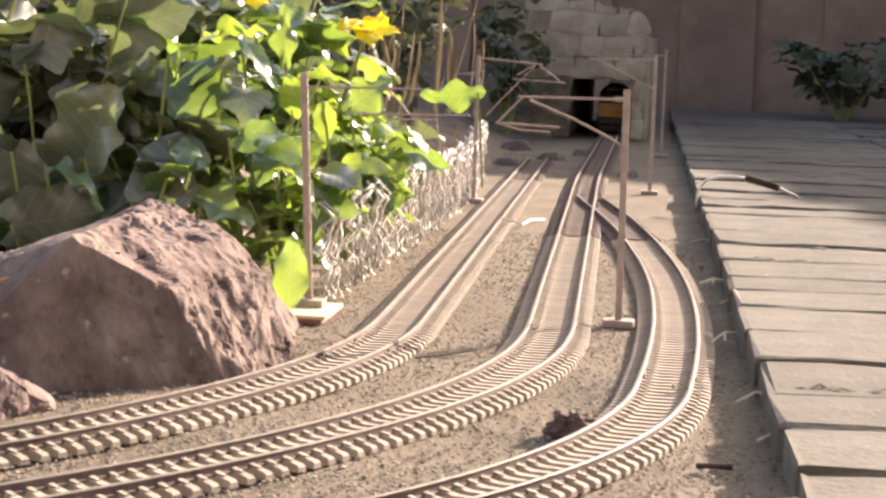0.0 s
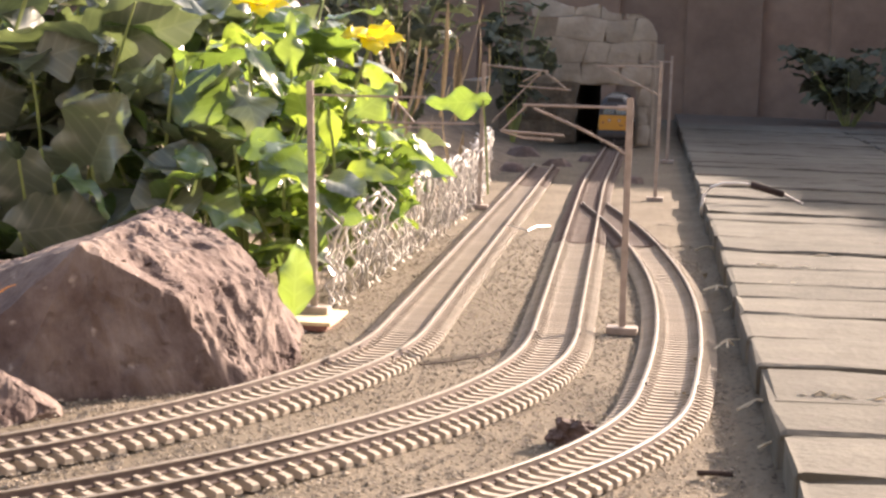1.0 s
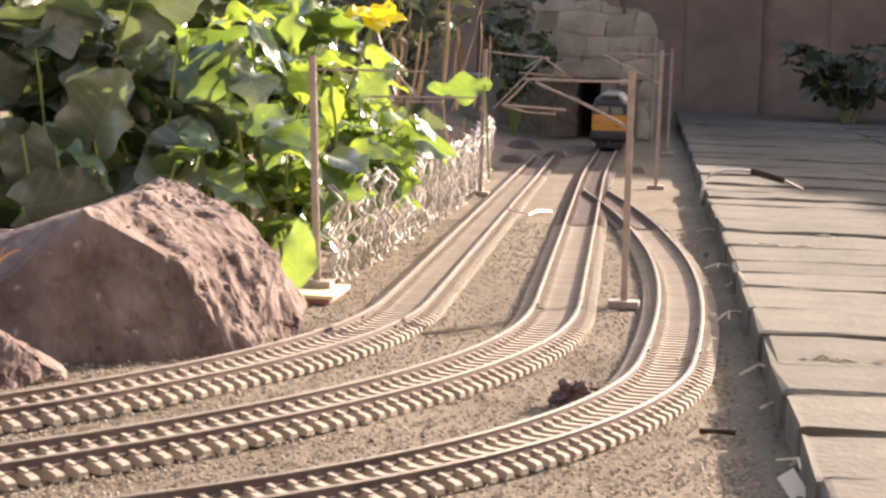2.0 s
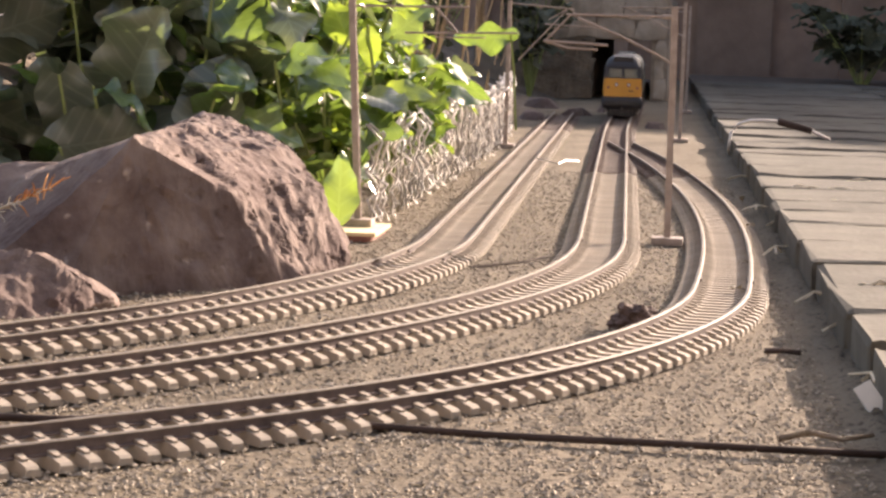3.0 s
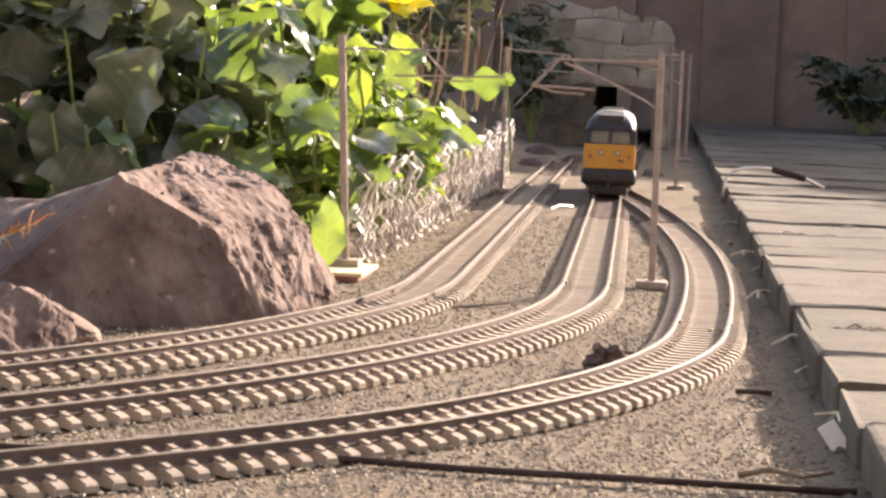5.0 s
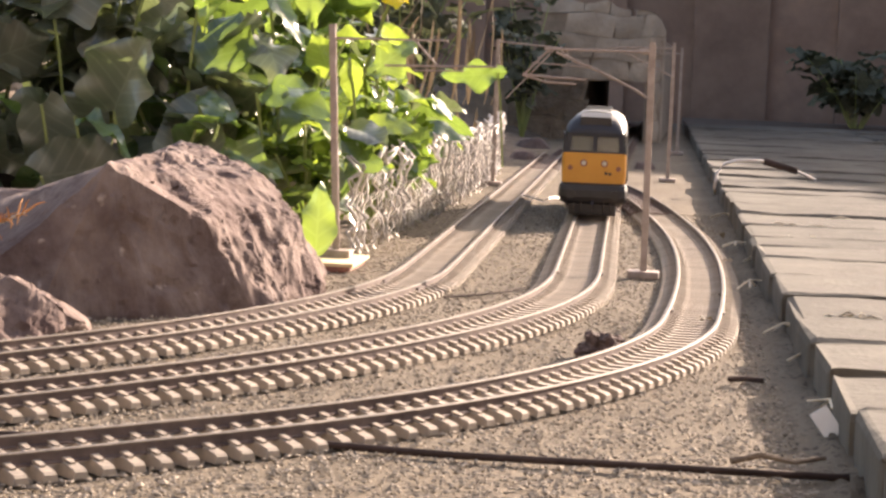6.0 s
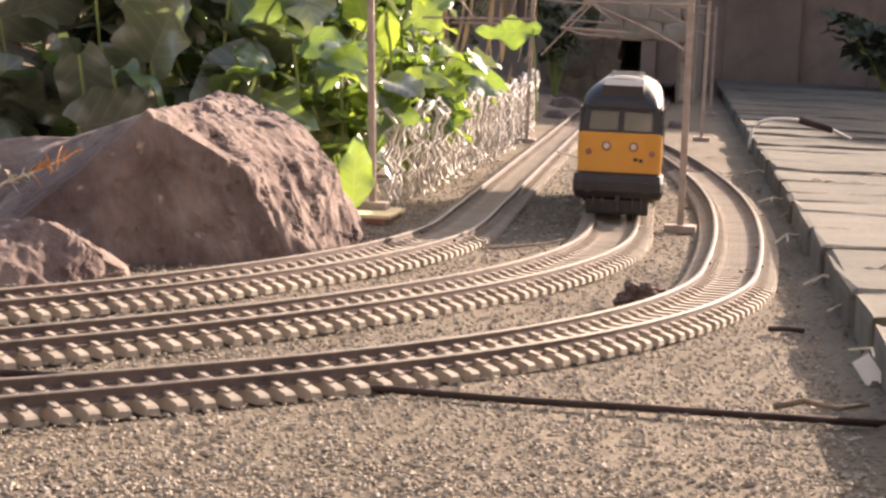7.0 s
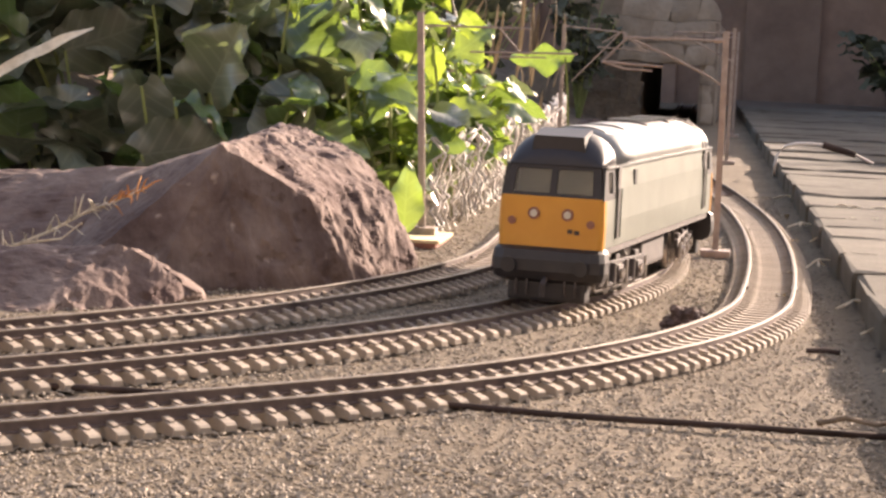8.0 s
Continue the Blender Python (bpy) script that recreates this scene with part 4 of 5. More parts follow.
# ---- wire fence along the track ----
def wire_fence():
    t = thing("wire_fence", "low bleached chain-link wire fence between track and plants", "fence")
    kinds = []
    for k in range(12):
        rnd = random.Random(40 + k)
        pts = []
        n = 8
        top = rnd.uniform(0.039, 0.0465)
        for i in range(n + 1):
            s = 1 if i % 2 else -1
            pts.append((rnd.uniform(-0.0022, 0.0022) + 0.0009 * s, s * rnd.uniform(0.0016, 0.0044) + rnd.uniform(-0.0014, 0.0014), 0.0005 + top * i / n + rnd.uniform(-0.0014, 0.0014) * (i > 0)))
        kinds.append(mesh_of(tube(pts, 0.00062, 5), M_WIRE, True))
    rnd = random.Random(9)
    y = 0.672
    while y < 1.56:
        x = -0.0275 - 0.018 * max(0, y - 1.05) - 0.06 * max(0, y - 1.30)
        part("wire", rnd.choice(kinds), None, t, at=pose(x + rnd.uniform(-0.0010, 0.0010), y, 0, rnd.uniform(-7, 7), rnd.uniform(-5, 5), rnd.choice((0, 180)) + rnd.uniform(-25, 25)))
        y += 0.0056 * rnd.uniform(0.6, 1.4)
    return t


wire_fence()


# ---- leaves ----
def leaf_mesh(mat, length, width, kind, seed):
    """A bent leaf blade with a folded midrib and rippled edge; kinds: round, oval, lobed, blade."""
    rnd = random.Random(seed)
    bm = bmesh.new()
    nu, nv = (18, 10) if kind != "blade" else (12, 4)
    bend, fold, twist, wave = rnd.uniform(0.0, 0.9), rnd.uniform(-0.1, 0.5), rnd.uniform(-0.5, 0.5), rnd.uniform(0.03, 0.09)
    if kind == "blade":
        bend, twist, wave = bend * 0.35, twist * 0.3, wave * 0.12
    skew, ph, freq = rnd.uniform(-0.12, 0.12), rnd.uniform(0, 6), rnd.uniform(9, 16)
    grid = []
    for i in range(nu + 1):
        u = i / nu
        if kind == "round":
            half = max(0.0, 1 - abs(2 * u - 0.92) ** 2.2) ** 0.55 if u < 0.96 else 0.12
            half = half * (0.92 + 0.08 * math.sin(u * 17 + ph)) + 0.02
        elif kind == "lobed":
            half = (math.sin(math.pi * u ** 0.75) ** 0.8) * (0.72 + 0.30 * math.cos(u * 13.0 + 0.5)) + 0.02
        elif kind == "blade":
            half = math.sin(math.pi * (0.06 + 0.93 * u)) ** 0.6
        else:
            half = (math.sin(math.pi * u ** 0.8) ** 0.8) * (0.93 + 0.07 * math.sin(u * 21 + ph)) + 0.015
        row = []
        for j in range(nv + 1):
            v = 2 * j / nv - 1
            y = (v + skew * math.sin(math.pi * u)) * half * width / 2
            x = u * length - (abs(v) ** 1.6) * 0.16 * length * (1 - u) * (kind in ("round", "lobed"))
            z = fold * abs(y) - bend * length * (u - 0.25) ** 2 + wave * length * (math.sin(u * freq + ph + (1.3 if v > 0 else 0)) + 0.5 * math.sin(u * 23 + ph)) * v * v + twist * y * u
            row.append(bm.verts.new((x, y, z)))
        grid.append(row)
    for a, b in zip(grid, grid[1:]):
        for k in range(nv):
            bm.faces.new((a[k], a[k + 1], b[k + 1], b[k]))
    return mesh_of(bm, mat, True)


LEAVES = {
    "broad": [leaf_mesh(M_LEAF, 0.036, 0.030, k, s) for k, s in (("round", 1), ("lobed", 2), ("oval", 3), ("oval", 4), ("lobed", 5), ("round", 6), ("lobed", 7))],
    "dull": [leaf_mesh(M_LEAF_DULL, 0.044, 0.035, k, s) for k, s in (("round", 11), ("lobed", 12), ("oval", 13), ("round", 14), ("lobed", 15), ("oval", 16))],
    "ivy": [leaf_mesh(M_IVY, 0.034, 0.028, k, s) for k, s in (("lobed", 41), ("lobed", 42), ("oval", 43), ("round", 44))],
    "young": [leaf_mesh(M_LEAF_BRIGHT, 0.027, 0.018, k, s) for k, s in (("oval", 21), ("lobed", 22), ("oval", 23), ("round", 24), ("lobed", 25))],
}


def plant(name, x, y, z, height, spread, count, seed, label, mix=("broad", "young", "dull"), weights=(5, 2, 3), scale=(0.7, 1.25)):
    """Stems from one root; every leaf on its own stalk."""
    rnd = random.Random(seed)
    t = thing(name, label, "plant", at=pose(x, y, z), group="broad-leaved plants")
    nstem = max(3, count // 7)
    stems = []
    for k in range(nstem):
        a = rnd.uniform(0, math.tau)
        r = spread * math.sqrt(rnd.random())
        h = height * rnd.uniform(0.55, 1.0)
        tip = Vector((r * math.cos(a), r * math.sin(a) * 1.2, h))
        pts = [(0, 0, -0.004), tuple(tip * 0.35 + Vector((0, 0, 0.10 * h))), tuple(tip * 0.7 + Vector((0, 0, 0.08 * h))), tuple(tip)]
        part("stem", tube(pts, 0.0011, 5, 0.5), M_STEM, t)
        stems.append([Vector(p) for p in pts])
    for k in range(count):
        st = rnd.choice(stems)
        f = rnd.uniform(0.25, 1.0) * 3
        i = min(int(f), 2)
        p = st[i].lerp(st[i + 1], f - i)
        kind = rnd.choices(mix, weights)[0]
        s = rnd.uniform(*scale)
        yaw = rnd.uniform(0, 360)
        level = rnd.random() < 0.45
        pitch = rnd.uniform(-14, 10) if level else rnd.uniform(-60, 45)
        roll = rnd.uniform(-12, 12) if level else rnd.uniform(-50, 50)
        m = pose(p.x + rnd.uniform(-0.012, 0.012), p.y + rnd.uniform(-0.012, 0.012), p.z + rnd.uniform(-0.006, 0.010), roll, pitch, yaw) @ Matrix.Diagonal((s, s, s, 1))
        part("leaf", rnd.choice(LEAVES[kind]), None, t, at=m)
    return t


SHRUB = "leafy green garden plant with broad glossy leaves, backlit by low sun"
for k, (px, py, pz, ph, ps, n, wts, sc) in enumerate((
        (-0.052, 0.700, 0.00, 0.070, 0.022, 46, (4, 5, 1), (0.45, 0.85)), (-0.075, 0.735, 0.00, 0.115, 0.032, 70, (5, 5, 1), (0.5, 0.95)),
        (-0.110, 0.700, 0.01, 0.110, 0.034, 44, (6, 2, 4), (0.6, 1.1)), (-0.150, 0.715, 0.01, 0.130, 0.038, 34, (2, 0, 8), (0.8, 1.25)),
        (-0.200, 0.710, 0.01, 0.125, 0.040, 34, (1, 0, 9), (0.8, 1.25)), (-0.255, 0.720, 0.01, 0.130, 0.045, 34, (1, 0, 9), (0.8, 1.25)),
        (-0.048, 0.840, 0.00, 0.085, 0.026, 60, (4, 6, 1), (0.5, 0.95)), (-0.085, 0.860, 0.02, 0.120, 0.040, 76, (6, 3, 2), (0.5, 1.0)),
        (-0.140, 0.860, 0.02, 0.125, 0.050, 46, (4, 1, 6), (0.7, 1.2)), (-0.215, 0.900, 0.03, 0.125, 0.060, 52, (1, 0, 9), (0.8, 1.3)),
        (-0.300, 0.900, 0.04, 0.125, 0.060, 46, (1, 0, 9), (0.8, 1.3)), (-0.055, 0.990, 0.01, 0.060, 0.030, 44, (4, 4, 2), (0.5, 0.95)),
        (-0.110, 1.060, 0.03, 0.100, 0.050, 44, (5, 2, 4), (0.6, 1.1)), (-0.200, 1.120, 0.04, 0.125, 0.070, 40, (3, 1, 6), (0.6, 1.0)),
        (-0.105, 0.665, 0.00, 0.055, 0.024, 24, (5, 1, 5), (0.6, 0.95)), (-0.150, 0.665, 0.00, 0.055, 0.028, 20, (2, 0, 8), (0.7, 1.1)),
        (-0.200, 0.665, 0.00, 0.055, 0.028, 20, (2, 0, 8), (0.7, 1.1)), (-0.250, 0.665, 0.00, 0.060, 0.028, 20, (2, 0, 8), (0.7, 1.1)))):
    plant("leafy_plant", px, py, pz, ph, ps, n, k + 1, SHRUB, weights=wts, scale=sc)
plant("ivy_mound", 0.33, 2.98, 0.0, 0.13, 0.12, 110, 61, "dark ivy mound growing at the foot of the fence", mix=("ivy",), weights=(1,), scale=(0.8, 1.4))
plant("ivy_mound", 0.68, 3.02, 0.0, 0.20, 0.15, 110, 62, "dark ivy mound growing at the foot of the fence", mix=("ivy",), weights=(1,), scale=(0.8, 1.4))
plant("ivy_mound", -0.22, 2.05, 0.0, 0.24, 0.12, 120, 63, "dark ivy mound beside the tunnel portal", mix=("ivy",), weights=(1,), scale=(0.7, 1.2))
plant("ivy_mound", -0.16, 1.75, 0.0, 0.20, 0.09, 110, 64, "dark ivy mound beside the tunnel portal", mix=("ivy",), weights=(1,), scale=(0.6, 1.1))


def single_leaf(x, y, z, length, width, yaw, pitch, roll, mat, kind, seed, label):
    t = thing("leaf_sprig", label, "leaf", at=pose(x, y, z))
    part("blade", leaf_mesh(mat, length, width, kind, seed), None, t, at=pose(0, 0, 0.004, 0, 0, yaw) @ pose(0, 0, 0, 0, pitch, roll) )
    part("stalk", tube([(0, 0, -0.004), (0, 0, 0.0045)], 0.0009, 5), M_STEM, t)


single_leaf(-0.0330, 0.615, 0.0, 0.031, 0.0150, 20, -80, 70, M_LEAF_SPRING, "oval", 31, "upright pale green leaf beside the mast foot")


# large leaves that stand out: root of the blade, length, width, lie of the midrib, tilt, turn
def standing_leaf(x, y, z, length, width, angle, tilt, turn, mat, kind, seed):
    t = thing("leaf_sprig", BIG_LEAF[mat.name], "leaf", at=pose(x, y, z), group="large leaves")
    a = radians(angle)
    facing = Matrix(((math.cos(a), -math.sin(a), 0, 0), (0, 0, -1, 0), (math.sin(a), math.cos(a), 0, 0), (0, 0, 0, 1)))
    part("blade", leaf_mesh(mat, length, width, kind, seed), None, t, at=pose(0, 0, 0, tilt, 0, turn) @ facing)
    drop = min(z, 0.06)
    part("stalk", tube([(0, 0, 0), (0.002, 0.004, -0.3 * drop), (0.004, 0.014, -drop)], 0.0007, 5), M_STEM, t)


BIG_LEAF = {"broad_leaf": "broad dark green leaf with a glossy sunlit edge", "shade_tint_leaf": "large leaf tinted dull grey-green for hanging in shade",
            "sun_tint_leaf": "leaf tinted bright yellow-green for the sun shining through", "mid_green_leaf": "upright mid-green leaf with the sun behind it"}
for row in (
    (-0.0158, 1.150, 0.0775, 0.036, 0.022, 188, 12, 10, M_LEAF, "lobed", 401),
    (-0.0391, 0.930, 0.0486, 0.03, 0.018, 8, -52, 0, M_LEAF, "oval", 402),
    (-0.0606, 0.740, 0.0984, 0.027, 0.013, 92, 8, 15, M_LEAF_SPRING, "lobed", 403),
    (-0.0728, 0.700, 0.1107, 0.03, 0.012, -70, -35, 40, M_LEAF, "oval", 404),
    (-0.1281, 0.660, 0.0575, 0.036, 0.032, 60, 10, -20, M_LEAF_DULL, "round", 405),
    (-0.1616, 0.680, 0.0992, 0.034, 0.024, 20, -12, 15, M_LEAF_DULL, "lobed", 406),
    (-0.1498, 0.660, 0.0636, 0.034, 0.026, -60, 15, 10, M_LEAF_DULL, "oval", 407),
    (-0.0722, 0.680, 0.0671, 0.032, 0.018, 2, -48, -10, M_LEAF, "oval", 408),
    (-0.1388, 0.640, 0.0554, 0.028, 0.013, -35, -66, 20, M_LEAF, "oval", 409),
    (-0.0802, 0.660, 0.0444, 0.027, 0.019, -25, -10, 20, M_LEAF, "lobed", 410),
    (-0.1562, 0.650, 0.0592, 0.034, 0.028, -80, 12, 0, M_LEAF_DULL, "round", 411),
    (-0.1104, 0.720, 0.0873, 0.038, 0.032, -15, 14, -15, M_LEAF_DULL, "round", 412),
    (-0.0396, 0.720, 0.0832, 0.02, 0.011, -85, 5, 10, M_LEAF_BRIGHT, "oval", 413),
    (-0.0404, 0.800, 0.0779, 0.026, 0.02, 40, -15, 10, M_LEAF_SPRING, "lobed", 414),
    (-0.0383, 0.760, 0.0535, 0.024, 0.012, 5, -30, 0, M_LEAF_BRIGHT, "oval", 415),
    (-0.1525, 0.640, 0.0300, 0.036, 0.03, 10, 8, 10, M_LEAF_DULL, "round", 416),
    (-0.1362, 0.720, 0.1085, 0.036, 0.03, 15, 10, -15, M_LEAF_DULL, "round", 417),
    (-0.0950, 0.670, 0.0654, 0.026, 0.014, -40, -58, 0, M_LEAF, "oval", 418),
    (-0.1420, 0.690, 0.0710, 0.032, 0.022, 85, -14, 20, M_LEAF_DULL, "lobed", 419),
    (-0.0929, 0.690, 0.0778, 0.028, 0.014, -30, -55, 15, M_LEAF, "oval", 420),
    (-0.0673, 0.700, 0.0459, 0.026, 0.02, -55, 4, 0, M_LEAF_SPRING, "lobed", 421),
    (-0.2007, 0.680, 0.0726, 0.038, 0.032, 20, 8, 10, M_LEAF_DULL, "round", 422),
    (-0.1907, 0.660, 0.0454, 0.036, 0.03, -30, 10, -10, M_LEAF_DULL, "lobed", 423),
    (-0.2362, 0.700, 0.0927, 0.04, 0.034, 10, 10, 10, M_LEAF_DULL, "round", 424),
    (-0.2125, 0.660, 0.0326, 0.036, 0.028, 40, 6, 0, M_LEAF_DULL, "oval", 425),
):
    standing_leaf(*row)


def flower(x, y, z, s, label):
    t = thing("flower", label, "flower", at=pose(x, y, z, 20, 10, 0))
    for k in range(5):
        a = 72 * k
        part("petal", leaf_mesh(M_PETAL, 0.016 * s, 0.014 * s, "round", 50 + k), None, t, at=pose(0, 0, 0, 0, -28, a))
    bm = bmesh.new()
    bmesh.ops.create_icosphere(bm, subdivisions=2, radius=0.0024 * s)
    part("eye", bm, M_ORANGE_STRAW, t, smooth=True)
    part("stem", tube([(0, 0, 0), (-0.004, 0.004, -0.02), (-0.012, 0.01, -0.06)], 0.0009, 5), M_STEM, t)


flower(-0.0340, 0.80, 0.1125, 1.0, "bright yellow open flower on a thin stem")
flower(-0.088, 0.80, 0.127, 0.9, "orange-yellow flower among the top leaves")


def reeds(x, y, z, n, h, seed):
    rnd = random.Random(seed)
    t = thing("reed_clump", "clump of dry tan reed blades behind the plants", "reeds", at=pose(x, y, z))
    for k in range(n):
        a = rnd.uniform(-55, 55)
        me = leaf_mesh(M_DRY_LEAF, h * rnd.uniform(0.6, 1.1), 0.004, "blade", 90 + k)
        part("blade", me, None, t, at=pose(rnd.uniform(-0.05, 0.05), rnd.uniform(-0.04, 0.04), 0, 0, 0, rnd.uniform(0, 360)) @ pose(0, 0, 0, 0, -90 + rnd.uniform(-32, 32), 0))


reeds(-0.100, 1.50, 0.05, 18, 0.095, 4)
reeds(-0.075, 1.30, 0.00, 5, 0.070, 6)


# ---- small things ----
blk = thing("mast_plinth", "red-brown block with a yellowed pine top under the mast", "block", at=pose(-0.0290, 0.632, 0))
part("block", box(0.020, 0.040, 0.0022, 0.0004, 0, 0, 0.0008), M_REDWOOD, blk)
part("top", box(0.022, 0.042, 0.0014, 0.0003, 0.0005, 0.001, 0.0026), M_WOOD, blk, "yellowed pine slip")

tagged(part("cable", tube([(-0.13, 0.214, 0.0008), (-0.064, 0.217, 0.0008), (-0.024, 0.220, 0.0008), (0.013, 0.235, 0.0008), (0.039, 0.231, 0.0008), (0.068, 0.228, 0.0008), (0.100, 0.229, 0.0008), (0.150, 0.229, 0.0009)], 0.00085, 8), M_CABLE, smooth=True),
       "thin black cable lying across the ground under the tracks", "cable")
plug = thing("jack_lead", "pale cable with a black jack plug resting on the bricks", "cable", at=pose(0, 1.25, 0))
part("lead", tube([(0.1245, 0.004, 0.001), (0.1240, 0, 0.0060), (0.1252, 0, 0.0165), (0.1300, 0, 0.0225), (0.1380, 0, 0.0250), (0.1480, 0, 0.0255), (0.1570, 0, 0.0250)], 0.0011, 8), M_PALE_CABLE, plug, smooth=True)
part("plug", tube([(0.1560, 0, 0.0252), (0.1575, 0, 0.0250), (0.1770, 0, 0.0200), (0.1785, 0, 0.0196)], 0.0027, 10, 0.8), M_CABLE, plug, "black plug body", smooth=True)
part("tip", tube([(0.1780, 0, 0.0198), (0.1910, 0, 0.0140)], 0.0010, 8), M_STEEL, plug, "metal plug tip")

bm = bmesh.new()
bmesh.ops.create_icosphere(bm, subdivisions=4, radius=1)
for v in bm.verts:
    v.co *= 1 + 0.42 * noise.fractal(v.co * 1.5 + Vector((2.0, 0, 0)), 0.8, 2.2, 4) + 0.25 * abs(noise.noise(v.co * 3.1))
    v.co = Vector((v.co.x * 0.0063, v.co.y * 0.0060, max(v.co.z, -0.5) * 0.0052 + 0.0022))
tagged(part("rusty_lump", bm, M_RUST, at=pose(0.0900, 0.403, 0)), "crumbly dark rust-brown lump lying between the tracks", "debris")

tagged(part("twig", tube([(0.126, 0.365, 0.0012), (0.131, 0.364, 0.0016), (0.1355, 0.365, 0.0012)], 0.0008, 6), M_CABLE), "short dark twig lying on the ground", "twig")
tagged(part("plastic_chip", box(0.0045, 0.0010, 0.0075, 0.0002), M_WHITE, at=pose(0.1480, 0.284, 0.0034, -28, -32, 12)), "pale flat plastic chip leaning by the bricks", "debris")


def straw(x, y, z, n, seed, length=0.016):
    rnd = random.Random(seed)
    t = thing("dry_grass", "wisp of pale dry grass caught at the brick edge", "dry grass", at=pose(x, y, z), group="dry grass wisps")
    for k in range(n):
        a = rnd.uniform(0, math.tau)
        d = Vector((math.cos(a), math.sin(a), rnd.uniform(-0.1, 0.25))) * length * rnd.uniform(0.5, 1)
        part("blade", tube([tuple(-d * 0.5), tuple(Vector((0, 0, 0.0018))), tuple(d * 0.5)], 0.0005, 4, 0.5), M_STRAW, t)


for k, (x, y) in enumerate(((0.1390, 0.72), (0.1360, 0.61), (0.1440, 0.47), (0.1480, 0.40), (0.1330, 0.80), (0.1290, 1.0), (0.1500, 0.31))):
    straw(x, y, 0.0035, 3, k)

stalk = thing("dry_stalk", "dry straw-coloured grass stalk with an orange tuft on the rock", "dry grass", at=pose(0, 0.42, 0))
STALK = [Vector(p) for p in ((-0.150, -0.025, 0.0020), (-0.1368, -0.012, 0.0088), (-0.1196, -0.004, 0.0168), (-0.1064, 0.0, 0.0247), (-0.0989, 0.0, 0.0277), (-0.0886, 0.0, 0.0326))]
part("stem", tube([tuple(p) for p in STALK], 0.0006, 5, 0.6), M_STRAW, stalk)
part("stem", tube([(-0.150, -0.022, 0.0015), (-0.130, -0.006, 0.0125), (-0.1150, -0.003, 0.0150), (-0.1085, -0.002, 0.0205)], 0.0005, 5, 0.6), M_STRAW, stalk)
rnd = random.Random(77)
for k in range(64):
    f = 4.999 * k / 63
    i = int(f)
    p = STALK[i].lerp(STALK[i + 1], f - i)
    d = Vector((rnd.uniform(-0.3, 1), rnd.uniform(-0.8, 0.2), rnd.uniform(-0.5, 0.9))).normalized() * rnd.uniform(0.003, 0.008)
    orange = f > 3.8
    part("tuft", tube([tuple(p), tuple(p + d * 0.6 + Vector((0, 0, 0.0006))), tuple(p + d)], 0.00036, 4, 0.4), M_ORANGE_STRAW if orange else M_STRAW, stalk, "orange dried tuft" if orange else "")
blade = thing("yellow_blade", "long yellowed leaf blade rising from behind the rock", "leaf", at=pose(-0.1974, 0.56, 0))
part("stalk", tube([(-0.004, 0, 0.0), (-0.003, 0, 0.0352), (0, 0, 0.0587)], 0.0010, 5), M_STRAW, blade)
part("blade", leaf_mesh(M_STRAW, 0.0515, 0.0055, "blade", 77), None, blade, at=pose(0, 0, 0.0587, 0, -33.1, 0) @ pose(0, 0, 0, 60, 0, 0))

tagged(part("dry_stick", tube([(0.1255, 0.2370, 0.0016), (0.1320, 0.2385, 0.0030), (0.1390, 0.2368, 0.0022), (0.1455, 0.2385, 0.0032)], 0.0008, 6, 0.6), M_LITTER), "tan-brown dry stick at the end of the cable", "stick")
tagged(part("feed_wire", tube([(0.0280, 0.535, 0.0006), (0.038, 0.548, 0.0006), (0.046, 0.560, 0.0008), (0.0535, 0.583, 0.0010)], 0.0004, 5), M_CABLE), "thin black feed wire lying between two tracks", "wire")
tagged(part("wire_clip", tube([(0.0085, 1.075, 0.0058), (0.0220, 1.070, 0.0030), (0.0245, 1.105, 0.0030), (0.0310, 1.130, 0.0012)], 0.0006, 5), M_PALE_CABLE), "bent pale wire clip across the rail", "wire")
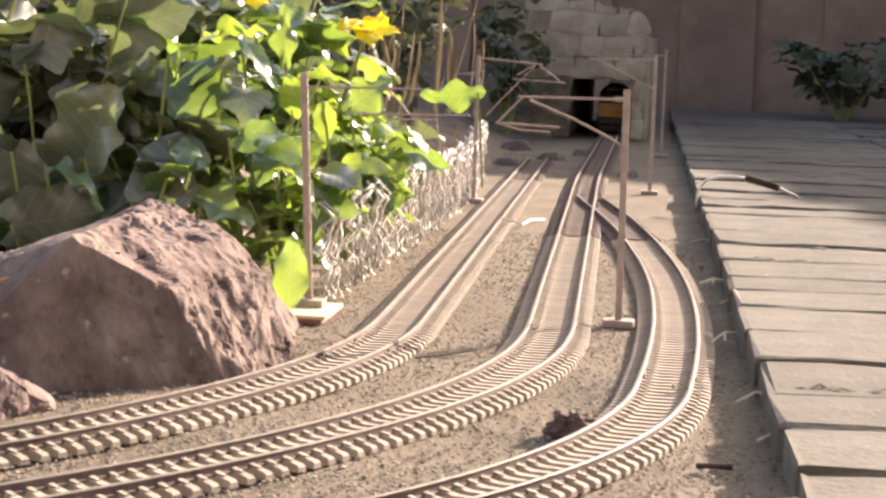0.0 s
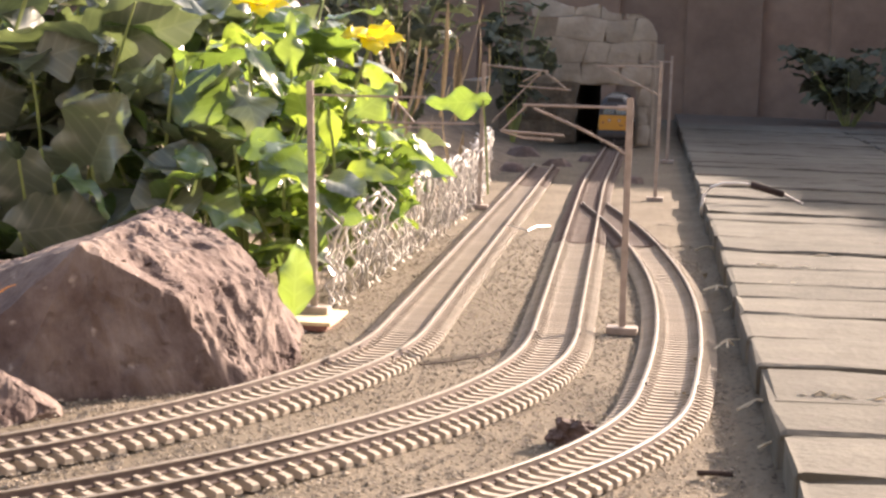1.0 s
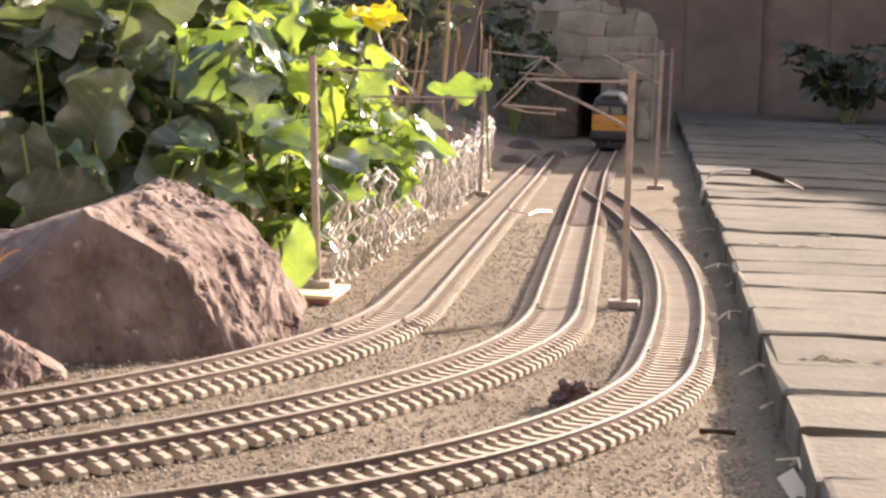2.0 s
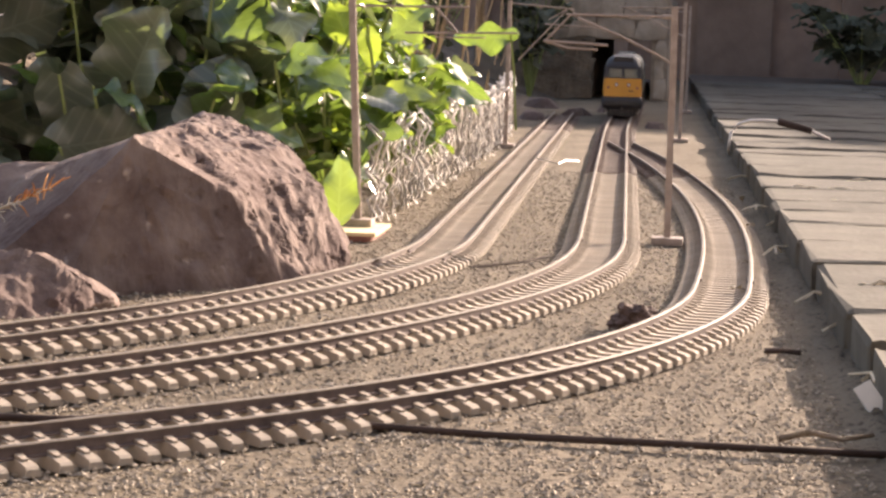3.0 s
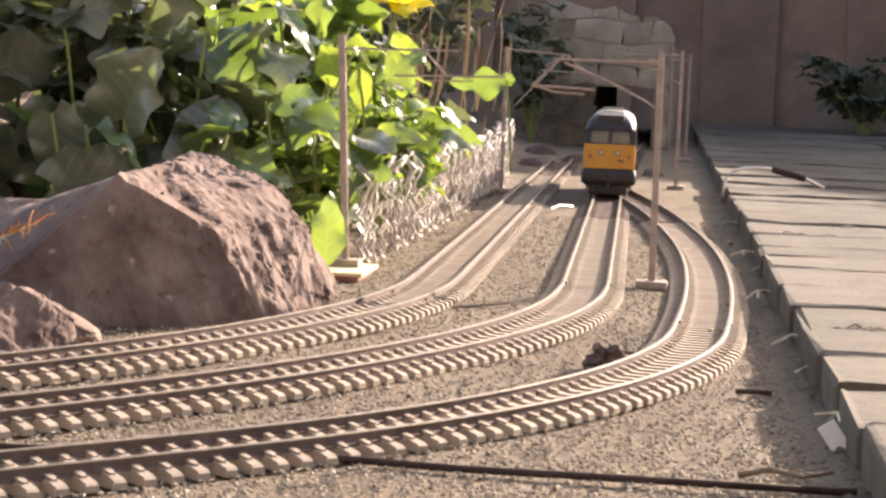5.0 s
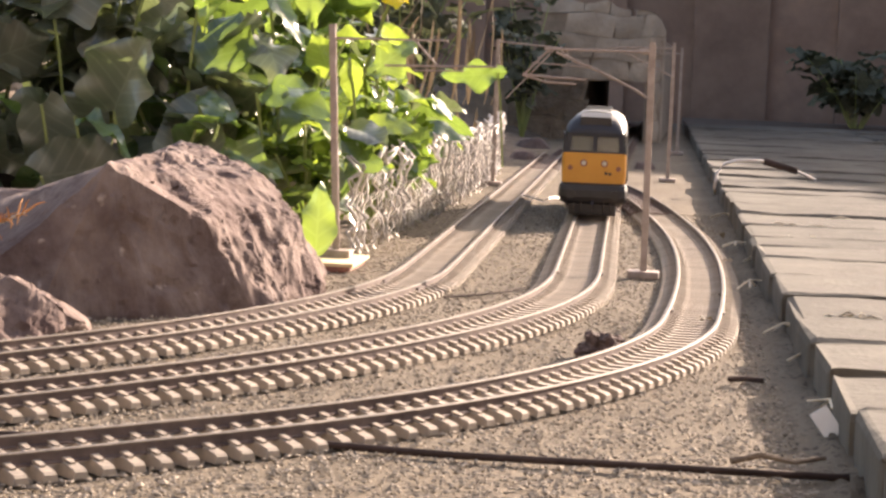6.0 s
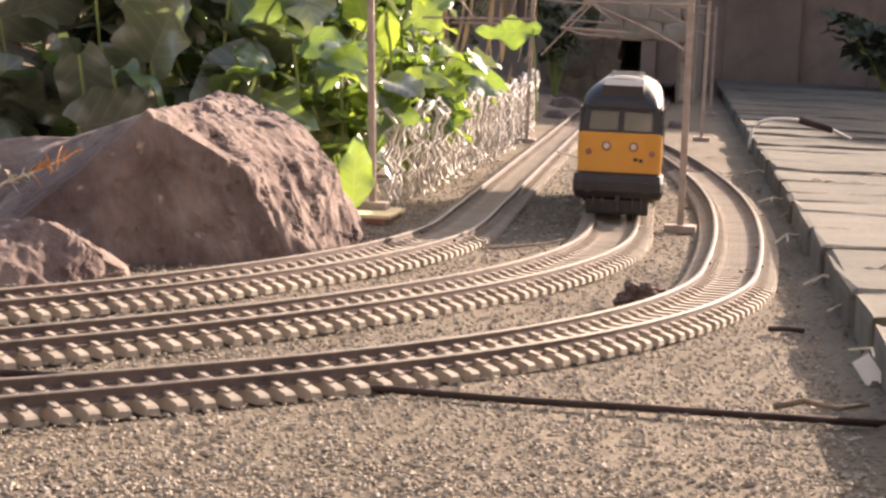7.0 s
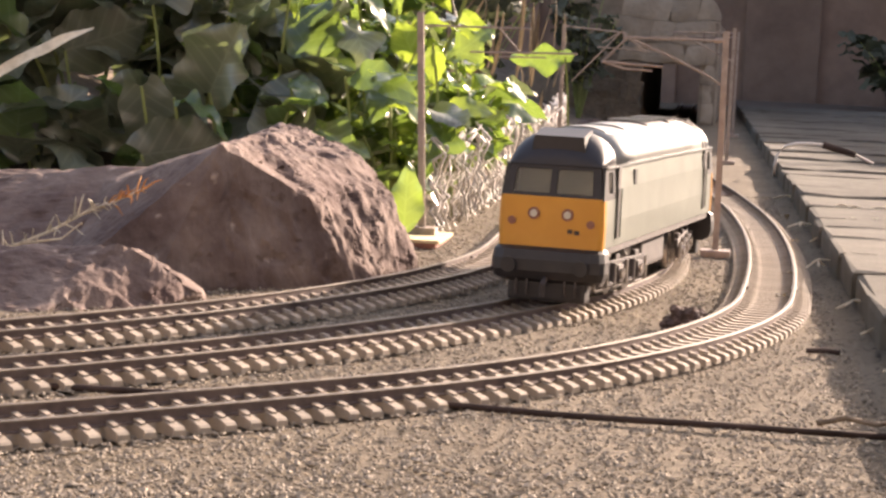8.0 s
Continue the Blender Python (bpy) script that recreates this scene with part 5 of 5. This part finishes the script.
for k, (lx, ly) in enumerate(((0.1215, 0.560), (0.1180, 0.478), (0.1265, 0.860), (0.1300, 0.700))):
    tagged(part("dead_leaf", leaf_mesh(M_DRY_LEAF, 0.0065, 0.0032, "oval", 300 + k), None, at=pose(lx, ly, 0.0042, 0, 0, 40 * k)), "small curled dead leaf fallen on the track", "leaf", group="fallen leaves")
plant("ivy_mound", -0.088, 2.20, 0.0, 0.17, 0.045, 90, 65, "dark ivy mound beside the tunnel portal", mix=("ivy",), weights=(1,), scale=(0.5, 0.9))

for line, s, side in ((LINE_A, 1.216, 1), (LINE_A, 1.196, -1), (LINE_B, 2.432, 1), (LINE_B, 2.432, -1), (LINE_C, 0.90, 1), (LINE_C, 0.90, -1)):
    jx, jy, jh = at_length(line, s)
    tagged(part("rail_joiner", box(0.011, 0.0026, 0.0018, 0.0003), M_RAIL, at=pose(jx - math.sin(jh) * side * GAUGE / 2, jy + math.cos(jh) * side * GAUGE / 2, SLEEPER_TOP + 0.0007, 0, 0, math.degrees(jh))), "folded metal joiner gripping two rail ends", "rail joiner", group="rail joiners")

for k, (sx, sy, sl) in enumerate(((0.165, 0.847, 0.05), (0.190, 0.842, 0.03), (0.172, 0.658, 0.035), (0.200, 0.655, 0.03), (0.160, 0.450, 0.028), (0.178, 0.447, 0.03), (0.163, 0.388, 0.022), (0.175, 0.262, 0.02), (0.186, 0.910, 0.04), (0.165, 0.775, 0.03))):
    rnd = random.Random(500 + k)
    w = thing("straw_wisp", "pale dry straw wisp lying in a brick joint", "dry grass", at=pose(sx, sy, 0.0085), group="straw in the joints")
    for q in range(5):
        o, l = rnd.uniform(-0.3, 0.3) * sl, sl * rnd.uniform(0.4, 0.8)
        part("blade", tube([(o - l / 2, rnd.uniform(-0.002, 0.002), 0), (o, rnd.uniform(-0.002, 0.002), rnd.uniform(0.001, 0.0035)), (o + l / 2, rnd.uniform(-0.002, 0.002), 0.0005)], 0.0005, 4, 0.6), M_STRAW, w)

paving()
motions()
